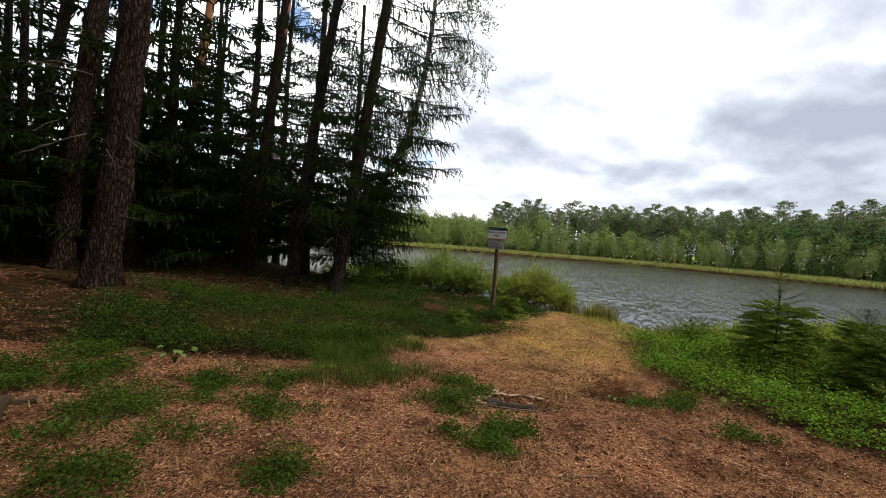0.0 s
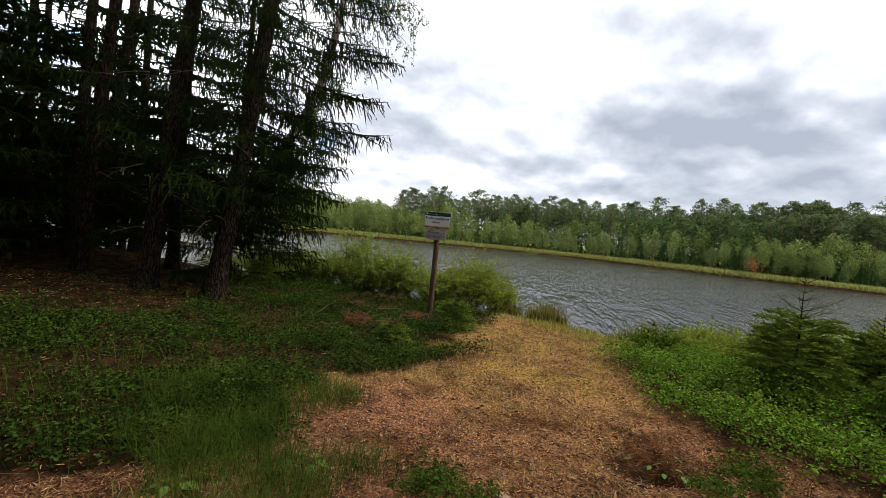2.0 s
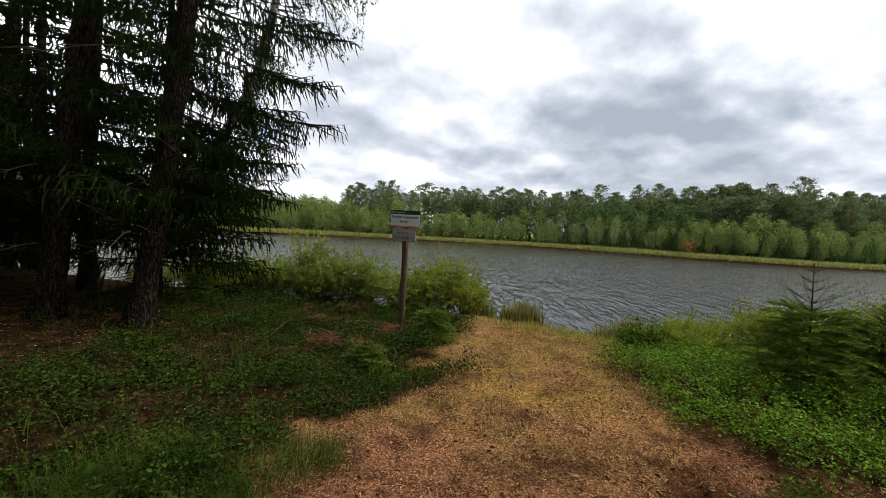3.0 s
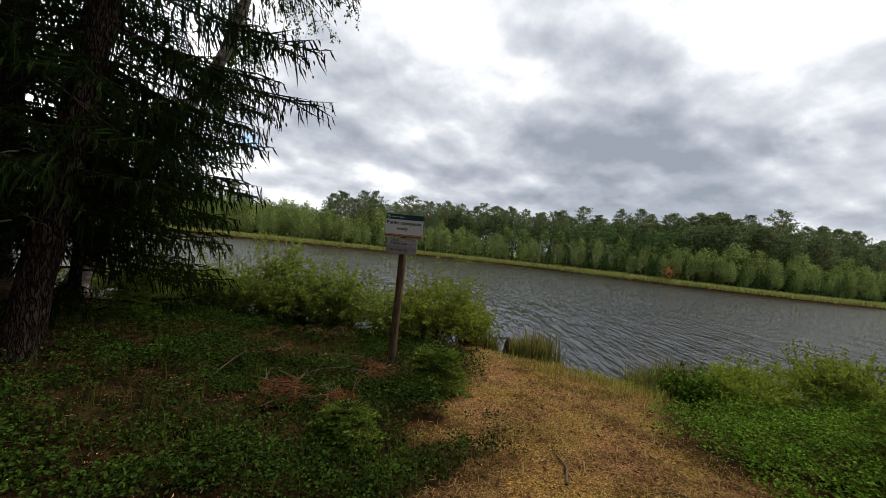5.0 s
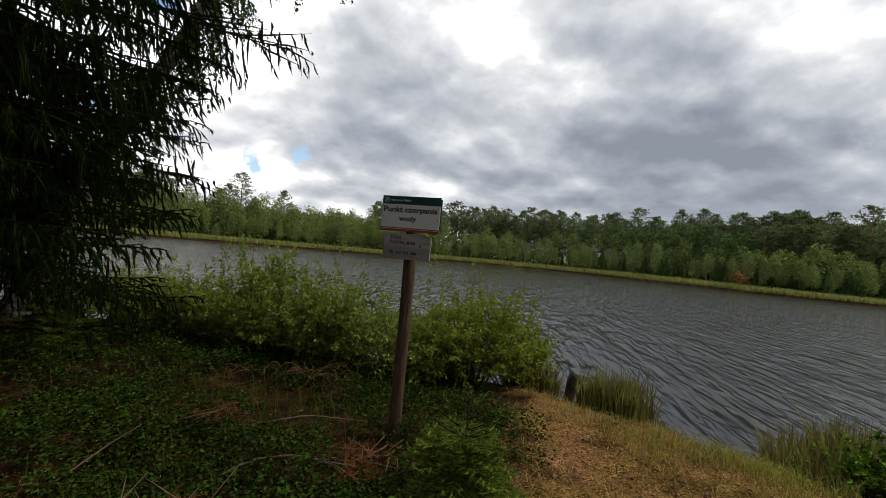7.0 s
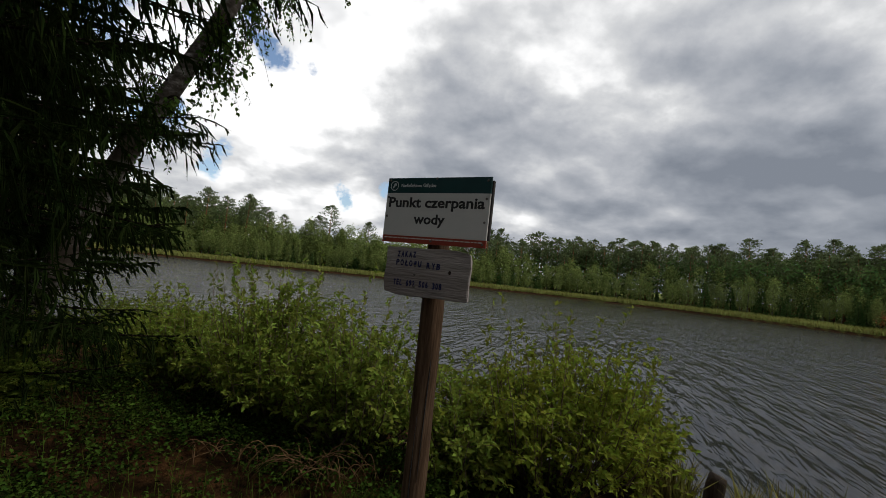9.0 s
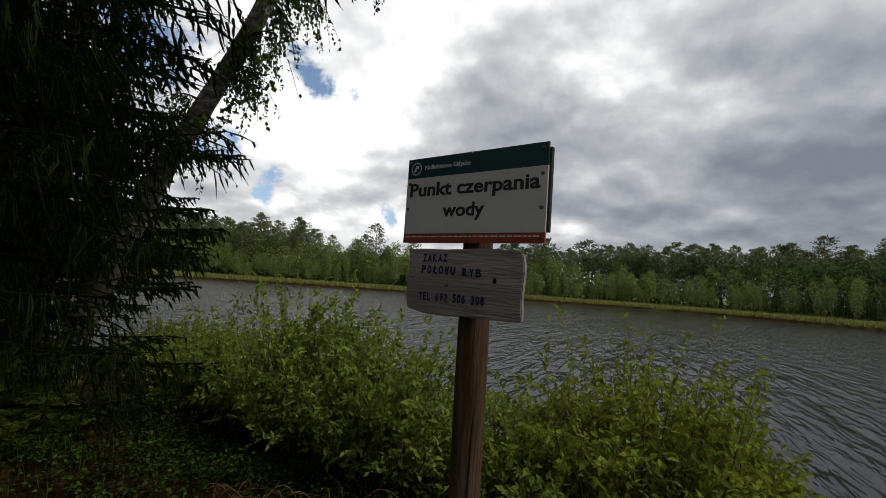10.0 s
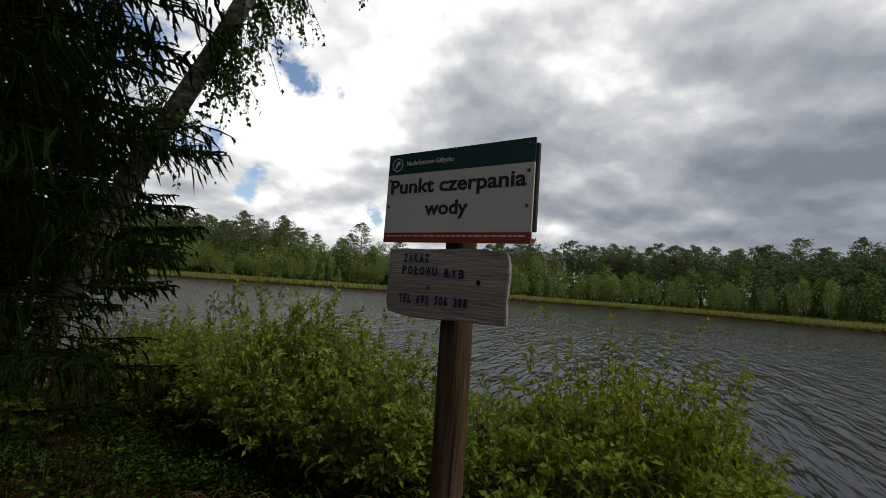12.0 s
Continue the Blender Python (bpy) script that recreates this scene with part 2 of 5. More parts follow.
M_SIGN_PALE = material("sign_pale_print", [(0.45, 0.48, 0.46), (0.5, 0.52, 0.5)], scale=4, bump=0, rough=0.5, specular=0.3)
M_SIGN_EDGE = material("sign_back_plate", [(0.03, 0.03, 0.03), (0.06, 0.055, 0.05)], scale=20, bump=0.2)
M_BOLT = material("bolt_metal", [(0.08, 0.075, 0.07), (0.15, 0.13, 0.11)], scale=60, bump=0.1, rough=0.45, metal=0.8, specular=0.3)
M_STUMP = material("wet_stump", [(0.016, 0.012, 0.009), (0.05, 0.038, 0.029)], scale=16, bump=0.9, stretch=(2, 2, 0.3))


def ground_material():
    m = bpy.data.materials.new("forest_ground")
    m.use_nodes = True
    nt = m.node_tree
    N, Lk = nt.nodes.new, nt.links.new
    bsdf = nt.nodes["Principled BSDF"]
    co = N("ShaderNodeTexCoord").outputs["Object"]

    def noise_node(scale, detail=6, rough=0.65):
        n = N("ShaderNodeTexNoise")
        n.inputs["Scale"].default_value, n.inputs["Detail"].default_value, n.inputs["Roughness"].default_value = scale, detail, rough
        Lk(co, n.inputs["Vector"])
        return n.outputs["Fac"]

    def ramp(fac, stops):
        n = N("ShaderNodeValToRGB")
        els = n.color_ramp.elements
        while len(els) < len(stops):
            els.new(0.5)
        for e, (p, c) in zip(els, stops):
            e.position, e.color = p, (*c, 1)
        Lk(fac, n.inputs[0])
        return n.outputs[0]

    def mix(fac, a, b):
        n = N("ShaderNodeMixRGB")
        Lk(fac, n.inputs[0]), Lk(a, n.inputs[1]), Lk(b, n.inputs[2])
        return n.outputs[0]

    def layer(name):
        n = N("ShaderNodeAttribute")
        n.attribute_name = name
        return n.outputs["Fac"]

    fine, mid = noise_node(38, 8, 0.8), noise_node(5, 6)
    needles = ramp(fine, [(0.34, (0.065, 0.030, 0.014)), (0.46, (0.225, 0.112, 0.060)), (0.57, (0.37, 0.198, 0.112)), (0.70, (0.54, 0.345, 0.22))])
    straw = ramp(fine, [(0.34, (0.085, 0.055, 0.016)), (0.47, (0.24, 0.158, 0.045)), (0.58, (0.35, 0.24, 0.075)), (0.70, (0.46, 0.34, 0.14))])
    grit = N("ShaderNodeTexVoronoi")
    grit.inputs["Scale"].default_value = 75
    skew = N("ShaderNodeVectorMath")
    skew.operation = "MULTIPLY_ADD"
    wob = N("ShaderNodeTexNoise")
    wob.inputs["Scale"].default_value, wob.inputs["Detail"].default_value = 22, 3
    Lk(co, wob.inputs["Vector"])
    Lk(wob.outputs["Color"], skew.inputs[0])
    skew.inputs[1].default_value = (0.05, 0.05, 0.05)
    Lk(co, skew.inputs[2])
    Lk(skew.outputs[0], grit.inputs["Vector"])
    grey = N("ShaderNodeRGBToBW")
    Lk(grit.outputs["Color"], grey.inputs[0])
    chip = ramp(grey.outputs[0], [(0.15, (0.45, 0.42, 0.39)), (0.5, (0.98, 0.96, 0.94)), (0.8, (1.45, 1.38, 1.3))])
    # shade between the chips, multiplied into the litter colours
    gap_shade = ramp(grit.outputs["Distance"], [(0.3, (1, 1, 1)), (0.65, (0.45, 0.42, 0.40))])
    for layer_colour in (chip, gap_shade):
        made = []
        for c in (needles, straw):
            k = N("ShaderNodeMixRGB")
            k.blend_type = "MULTIPLY"
            k.inputs[0].default_value = 1.0
            Lk(c, k.inputs[1]), Lk(layer_colour, k.inputs[2])
            made.append(k.outputs[0])
        needles, straw = made
    soil = ramp(mid, [(0.35, (0.008, 0.005, 0.002)), (0.52, (0.026, 0.014, 0.006)), (0.66, (0.070, 0.033, 0.013))])
    meadow = ramp(mid, [(0.35, (0.11, 0.15, 0.035)), (0.65, (0.19, 0.20, 0.06))])
    worn = ramp(noise_node(2.1, 5, 0.6), [(0.36, (0.36, 0.32, 0.29)), (0.52, (0.95, 0.93, 0.90)), (0.66, (1.25, 1.18, 1.08))])
    trodden = N("ShaderNodeMixRGB")
    trodden.blend_type = "MULTIPLY"
    trodden.inputs[0].default_value = 1.0
    Lk(mix(layer("straw"), needles, straw), trodden.inputs[1]), Lk(worn, trodden.inputs[2])
    colour = mix(layer("bare"), soil, trodden.outputs[0])
    colour = mix(layer("meadow"), colour, meadow)
    Lk(colour, bsdf.inputs["Base Color"])
    bsdf.inputs["Roughness"].default_value = 0.95
    bsdf.inputs["Specular IOR Level"].default_value = 0.02
    b = N("ShaderNodeBump")
    b.inputs["Strength"].default_value, b.inputs["Distance"].default_value = 1.0, 0.03
    Lk(fine, b.inputs["Height"])
    Lk(b.outputs[0], bsdf.inputs["Normal"])
    return m


def water_material():
    m = bpy.data.materials.new("lake_water")
    m.use_nodes = True
    nt = m.node_tree
    N, Lk = nt.nodes.new, nt.links.new
    bsdf = nt.nodes["Principled BSDF"]
    bsdf.inputs["Base Color"].default_value = (0.016, 0.017, 0.020, 1)
    bsdf.inputs["Roughness"].default_value = 0.10
    bsdf.inputs["Specular IOR Level"].default_value = 0.5
    bsdf.inputs["IOR"].default_value = 1.33
    co = N("ShaderNodeTexCoord").outputs["Object"]
    mp = N("ShaderNodeMapping")
    turn = N("ShaderNodeMapping")
    turn.inputs["Rotation"].default_value = (0, 0, radians(-66))
    Lk(co, turn.inputs[0])
    mp.inputs["Scale"].default_value = (0.34, 1.6, 1)
    Lk(turn.outputs[0], mp.inputs[0])
    heights = []
    for scale, detail, amount in ((0.55, 1, 0.9), (2.3, 2, 0.80), (6.5, 2, 0.10)):
        n = N("ShaderNodeTexNoise")
        n.inputs["Scale"].default_value, n.inputs["Detail"].default_value, n.inputs["Distortion"].default_value = scale, detail, 0.5
        Lk(mp.outputs[0], n.inputs["Vector"])
        k = N("ShaderNodeMath")
        k.operation = "MULTIPLY"
        k.inputs[1].default_value = amount
        Lk(n.outputs["Fac"], k.inputs[0])
        heights.append(k.outputs[0])
    total = heights[0]
    for h in heights[1:]:
        k = N("ShaderNodeMath")
        Lk(total, k.inputs[0]), Lk(h, k.inputs[1])
        total = k.outputs[0]
    b = N("ShaderNodeBump")
    b.inputs["Strength"].default_value, b.inputs["Distance"].default_value = 1.0, 0.30
    Lk(total, b.inputs["Height"])
    Lk(b.outputs[0], bsdf.inputs["Normal"])
    return m


M_GROUND, M_WATER = ground_material(), water_material()

# ---- mesh tools ----
RNG = np.random.default_rng(7)


def rnd(a, b, n=None):
    return RNG.uniform(a, b, n)


def np_mesh(name, V, F, *mats, index=None, smooth=False):
    V, F = np.asarray(V, np.float32), np.asarray(F, np.int32)
    me = bpy.data.meshes.new(name)
    me.vertices.add(len(V))
    me.vertices.foreach_set("co", V.ravel())
    k = F.shape[1]
    me.loops.add(F.size)
    me.loops.foreach_set("vertex_index", F.ravel())
    me.polygons.add(len(F))
    me.polygons.foreach_set("loop_start", np.arange(0, F.size, k, dtype=np.int32))
    me.polygons.foreach_set("loop_total", np.full(len(F), k, np.int32))
    if smooth:
        me.polygons.foreach_set("use_smooth", np.ones(len(F), bool))
    for mt in mats:
        me.materials.append(mt)
    if index is not None:
        me.polygons.foreach_set("material_index", np.asarray(index, np.int32))
    me.update(calc_edges=True)
    return me


def join(*pieces):
    V, F, base = [], [], 0
    for v, f in pieces:
        if len(v):
            V.append(v), F.append(np.asarray(f) + base)
            base += len(v)
    return np.concatenate(V), np.concatenate(F)


def unit(a):
    return a / np.maximum(np.linalg.norm(a, axis=-1, keepdims=True), 1e-9)


def turns(D, roll=None):
    """Frames whose y axis lies along D, rolled about it."""
    D = unit(np.asarray(D, float))
    up = np.where(np.abs(D[:, 2:3]) > 0.95, [[1.0, 0, 0]], [[0, 0, 1.0]])
    X = unit(np.cross(D, up))
    Z = np.cross(X, D)
    if roll is not None:
        c, s = np.cos(roll)[:, None], np.sin(roll)[:, None]
        X, Z = X * c + Z * s, Z * c - X * s
    return np.stack([X, D, Z], axis=2)


def place(tv, tf, R, T, S):
    """Copies of a template, turned, scaled and moved, as one set of arrays."""
    V = np.einsum("kij,nj->kni", R, tv) * np.asarray(S)[:, None, None] + np.asarray(T)[:, None, :]
    F = tf[None] + (np.arange(len(T)) * len(tv))[:, None, None]
    return V.reshape(-1, 3), F.reshape(-1, tf.shape[1])


def leaf_template(width, fold=0.12, curl=0.1):
    return (np.array([(0, 0, 0), (-width / 2, 0.45, fold), (0, 1, -curl), (width / 2, 0.45, fold)]), np.array([(0, 2, 1), (0, 3, 2)]))


def leaves(P, D, size, width=0.5):
    tv, tf = leaf_template(width)
    return place(tv, tf, turns(D, rnd(-1.2, 1.2, len(P))), P, size)


def blades(P, height, lean, width):
    """Grass blades: two-piece tapering strips that bend over."""
    k = len(P)
    az = rnd(0, 2 * np.pi, k)
    d = np.stack([np.cos(az), np.sin(az), np.zeros(k)], 1)
    side = np.stack([-np.sin(az), np.cos(az), np.zeros(k)], 1) * np.asarray(width)[:, None]
    h, b = np.asarray(height)[:, None], np.asarray(lean)[:, None]
    up = np.array([[0, 0, 1.0]])
    m = P + up * h * 0.6 + d * h * b * 0.35
    tip = P + up * h * (1 - 0.3 * b) + d * h * b
    V = np.stack([P - side, P + side, m - side * 0.8, m + side * 0.8, tip], 1).reshape(-1, 3)
    F = np.array([(0, 1, 3), (0, 3, 2), (2, 3, 4)])[None] + (np.arange(k) * 5)[:, None, None]
    return V, F.reshape(-1, 3)


def needles(P, D, length, n, size, width, spread=1.0, sag=0.0, core=0.0):
    """Needled twigs: n thin triangles round each line from P along D; core: half width of the packed needles along the twig."""
    k = len(P)
    D = unit(np.asarray(D, float))
    s = (np.arange(n)[None] + rnd(0, 1, (k, n))) / n
    base = P[:, None] + D[:, None] * (s * np.asarray(length)[:, None])[..., None]
    base[..., 2] -= sag * s ** 2 * np.asarray(length)[:, None]
    R = turns(D)
    a = rnd(0, 2 * np.pi, (k, n))
    radial = R[:, None, :, 0] * np.cos(a)[..., None] + R[:, None, :, 2] * np.sin(a)[..., None]
    out = unit(D[:, None] * 0.75 + radial * spread)
    side = np.cross(out, unit(radial + 0.3 * RNG.normal(size=(k, n, 3)))) * width
    ln = (size * rnd(0.7, 1.25, (k, n)) * (1.0 - 0.45 * s))[..., None]
    V = np.stack([base - side, base + side, base + out * ln], 2).reshape(-1, 3)
    F = np.arange(len(V)).reshape(-1, 3)
    if not core:
        return V, F
    end = P + D * np.asarray(length)[:, None]
    end[:, 2] -= sag * np.asarray(length)
    mid = (P * 0.6 + end * 0.4) + RNG.normal(size=P.shape) * 0.01
    pieces = [(V, F)]
    for c in (0, 2):
        w = R[:, :, c] * core
        q = np.stack([P - w * 0.5, P + w * 0.5, mid + w, mid - w, end], 1).reshape(-1, 3)
        f = np.array([(0, 1, 2), (0, 2, 3), (3, 2, 4)])[None] + (np.arange(k) * 5)[:, None, None]
        pieces.append((q, f.reshape(-1, 3)))
    return join(*pieces)


def tube(points, radii, sides=8, ridges=0.0, ridge_seed=0.0, ridge_freq=9.0):
    pts = np.asarray(points, float)
    n = len(pts)
    tang = unit(np.gradient(pts, axis=0))
    R = turns(tang)
    if n > 1:
        for i in range(n):
            if abs(tang[i, 2]) > 0.7:
                X = unit(np.array([[1.0, 0, 0]]) - tang[i] * tang[i, 0])[0]
                R[i, :, 0], R[i, :, 2] = X, np.cross(X, tang[i])
    a = np.linspace(0, 2 * np.pi, sides, endpoint=False)
    rad = np.asarray(radii, float)[:, None] * np.ones((1, sides))
    if ridges:
        for i in range(n):
            for j in range(sides):
                q = Vector((math.cos(a[j]) * ridge_freq * 0.3, math.sin(a[j]) * ridge_freq * 0.3, pts[i, 2] * 1.3 + ridge_seed))
                rad[i, j] *= 1 + ridges * (abs(noise.noise(q)) * 2 - 0.5)
    V = pts[:, None] + R[:, None, :, 0] * (np.cos(a)[None] * rad)[..., None] + R[:, None, :, 2] * (np.sin(a)[None] * rad)[..., None]
    V = V.reshape(-1, 3)
    F = []
    for i in range(n - 1):
        for j in range(sides):
            p, q = i * sides + j, i * sides + (j + 1) % sides
            F += [(p, p + sides, q), (q, p + sides, q + sides)]
    V = np.concatenate([V, pts[:1], pts[-1:]])
    b, t = len(V) - 2, len(V) - 1
    for j in range(sides):
        F += [(b, j, (j + 1) % sides), (t, (n - 1) * sides + (j + 1) % sides, (n - 1) * sides + j)]
    F = np.array(F)
    return V, F[:, ::-1]


def thing(name, label, category, at=(0, 0, 0), group="", rz=0.0):
    ob = new(name)
    ob.empty_display_size = 0.1
    ob.matrix_basis = pose(*at, 0, 0, rz)
    return tagged(ob, label, category, group)


def part(name, data, parent, label="", kind=""):
    """Links a mesh (or a bmesh with a material) as one object under a thing or part."""
    ob = new(name, data)
    ob.parent = parent
    return tagged(ob, label, kind=kind)


def bm_mesh(name, bm, mat, smooth=False):
    me = bpy.data.meshes.new(name)
    bm.to_mesh(me)
    bm.free()
    me.materials.append(mat)
    if smooth:
        me.shade_smooth()
    return me


def box_bm(w, d, h, bevel=0.0, at=(0, 0, 0), seg=1):
    bm = bmesh.new()
    bmesh.ops.create_cube(bm, size=1, matrix=Matrix.Translation(at) @ Matrix.Diagonal((w, d, h, 1)))
    if bevel:
        bmesh.ops.bevel(bm, geom=list(bm.edges), offset=bevel, segments=seg, affect="EDGES")
    return bm


# ---- ground, lake ----
SHORE_X = [-600, -200, -60, -20, -8, -2, 1.5, 4.0, 5.2, 5.7, 6.3, 7.0, 9.0, 12, 20, 60, 200, 600]
SHORE_Y = [90, 62, 40, 28, 21, 18, 16.6, 15.2, 13.7, 12.3, 11.5, 11.2, 11.0, 9.8, 6, -16, -70, -200]
FAR_X = [-600, -130, -55, -30, -12, 10, 30, 45, 57, 65, 71, 78, 92, 110, 160, 600]
FAR_Y = [100, 84, 88, 95, 98, 100.5, 100.5, 96, 89, 76, 62, 54, 48, 45, 38, -60]
def smooth_shore():
    px = np.linspace(-118, 158, 1400)
    py = np.interp(px, FAR_X, FAR_Y)
    for _ in range(900):
        py[1:-1] = (py[:-2] + py[1:-1] * 2 + py[2:]) / 4
    return np.concatenate([[-600], px, [600]]), np.concatenate([[100], py, [-60]])


FAR_X, FAR_Y = smooth_shore()
LEFT_Y = [-6, 1, 3.4, 4.0, 4.35, 4.6, 5.0, 6.0, 6.5, 6.9, 7.3, 8.6, 10.0, 11.2, 12.4, 13.5]
LEFT_X = [-11, -9, -7, -4.0, -1.6, -0.5, -0.05, -0.1, 0.35, 1.15, 1.95, 2.4, 3.05, 3.75, 4.8, 5.4]
RIGHT_Y = [-6, 3.0, 3.7, 4.6, 6.0, 7.2, 8.4, 9.5, 10.5, 11.5, 13]
RIGHT_X = [9, 5.4, 4.8, 4.12, 4.08, 4.15, 4.95, 6.0, 6.9, 7.6, 8.2]


def wave(x, y, f, seed=0.0):
    """A smooth, cheap, repeatable unevenness between about -1 and 1."""
    return (np.sin(x * f + 1.7 * np.sin(y * f * 0.63 + seed) + seed) + np.sin(y * f * 1.31 + 1.3 * np.sin(x * f * 0.81 - seed) + 2 * seed)) * 0.5


def inland(x, y):
    """Rough distance from the near waterline, positive on land."""
    return (np.interp(x, SHORE_X, SHORE_Y) - y) * 0.8 + 0.12 * wave(x, y, 2.3, 0.4)


def bare_at(x, y):
    """1 on the trodden litter, 0 under the plants."""
    e = 0.17 * wave(x, y, 2.6, 2.0) + 0.15 * wave(x, y, 7.3, 1.0) + 0.09 * wave(x, y, 19.0, 3.0)
    d = np.minimum(x - np.interp(y, LEFT_Y, LEFT_X) + 0.9 * e + 0.14 * wave(x, y, 4.3, 7.0), np.interp(y, RIGHT_Y, RIGHT_X) - x) + e
    return np.clip(d / 0.55 + 0.5, 0, 1)


def ground_z(x, y):
    x, y = np.asarray(x, float), np.asarray(y, float)
    s = inland(x, y)
    far = y - np.interp(x, FAR_X, FAR_Y)
    base = 0.08 + 0.06 * np.clip(0.4 - x, 0, 6) + 0.02 * np.clip(x - 4.2, 0, 6) + 0.05 * wave(x, y, 0.9, 3.0) + 0.025 * wave(x, y, 2.7, 1.0) + 0.012 * wave(x, y, 7.1, 5.0)
    hole = np.exp(-(((x - 3.1) / 0.38) ** 2 + ((y - 4.75) / 0.22) ** 2)) * 0.45 + np.exp(-(((x - 1.75) / 0.35) ** 2 + ((y - 3.95) / 0.2) ** 2)) * 0.20
    near = np.interp(s, [-6, -1.2, 0, 0.8, 2.2, 4.0], [-2.4, -1.6, -0.94, -0.62, -0.22, 0.0])
    land = near + base * np.clip(s / 3.0, 0, 1) - hole
    bank = np.interp(far, [-8, -1, 0, 0.5, 8, 60, 500], [-2.4, -1.3, -0.94, -0.58, -0.3, 1.5, 4])
    return np.where(far > -8, np.maximum(land, bank), land)


def build_ground():
    def axis(lo, mid_lo, mid_hi, hi, step):
        a = mid_lo - np.geomspace(step, mid_lo - lo, 46)[::-1]
        b = mid_hi + np.geomspace(step, hi - mid_hi, 46)
        return np.concatenate([a, np.arange(mid_lo, mid_hi, step), b])
    xs, ys = axis(-1500, -12, 13, 1500, 0.11), axis(-900, -3, 17, 1800, 0.11)
    ys = np.unique(np.concatenate([ys, np.arange(36, 114, 0.8)]))
    xs = np.unique(np.concatenate([xs, np.arange(50, 112, 0.9)]))
    X, Y = np.meshgrid(xs, ys)
    Z = ground_z(X, Y)
    V = np.stack([X, Y, Z], -1).reshape(-1, 3)
    w = len(xs)
    i, j = np.meshgrid(np.arange(len(ys) - 1), np.arange(w - 1), indexing="ij")
    p = (i * w + j).ravel()
    me = np_mesh("ground", V, np.stack([p, p + 1, p + w + 1, p + w], 1), M_GROUND, smooth=True)
    x, y = V[:, 0], V[:, 1]
    bare = bare_at(x, y) * (np.hypot(x - 2, y - 4) < 16)
    # the litter colour turns to the darker ground colour in the two hollows
    in_hollow = np.exp(-(((x - 3.1) / 0.38) ** 2 + ((y - 4.78) / 0.24) ** 2)) + 0.7 * np.exp(-(((x - 1.65) / 0.4) ** 2 + ((y - 3.95) / 0.2) ** 2))
    bare = bare * np.clip(1.15 - 1.6 * in_hollow, 0, 1)
    straw = np.clip((y - 4.6 + 0.9 * wave(x, y, 1.3, 4.0) + 0.5 * (x - 2.5)) / 2.2, 0, 1) * np.clip(0.75 + 0.5 * wave(x, y, 4.0, 2.0), 0.2, 1)
    meadow = np.clip((y - np.interp(x, FAR_X, FAR_Y) - 1.2) / 1.5, 0, 1)
    for name, values in (("bare", bare), ("straw", straw), ("meadow", meadow)):
        me.attributes.new(name, "FLOAT", "POINT").data.foreach_set("value", values.astype(np.float32))
    tagged(new("ground", me), "forest floor of needle litter, moss and dry grass sloping to a lake", "ground", kind="structure")
    wv = [(-900, -400, LAKE), (900, -400, LAKE), (900, 130, LAKE), (-900, 130, LAKE)]
    tagged(new("water", np_mesh("water", wv, [(0, 1, 2, 3)], M_WATER)), "dark grey rippled water of a forest lake", "water", kind="structure")


build_ground()


def on_ground(x, y):
    return float(ground_z(x, y))


# ---- the sign ----
SIGN_RZ = math.degrees(math.atan2(-0.307, 0.454))


def text_mesh(words, size, mat, thickness=0.0, bold=0.0, spacing=1.0):
    cu = bpy.data.curves.new("writing", "FONT")
    cu.body, cu.size, cu.extrude, cu.offset, cu.space_character = words, size, 0.0006, bold, spacing
    cu.align_x = "LEFT"
    cu.resolution_u = 3
    ob = new("writing", cu)
    dg = bpy.context.evaluated_depsgraph_get()
    me = bpy.data.meshes.new_from_object(ob.evaluated_get(dg))
    bpy.data.objects.remove(ob)
    me.materials.clear()
    me.materials.append(mat)
    xs = [v.co.x for v in me.vertices]
    return me, min(xs), max(xs)


def put_text(name, words, height, x0, x1, z, mat, parent, bold=0.0, y=-0.0075):
    """Writing that runs from x0 to x1 on the face of a board, its base line at z."""
    me, a, b = text_mesh(words, height / 0.72, mat, bold=bold)
    k = (x1 - x0) / (b - a)
    for v in me.vertices:
        v.co = ((v.co.x - a) * k + x0, v.co.y, v.co.z)
    ob = part(name, me, parent, "")
    ob.matrix_basis = pose(0, y, z, 90, 0, 0)
    return ob


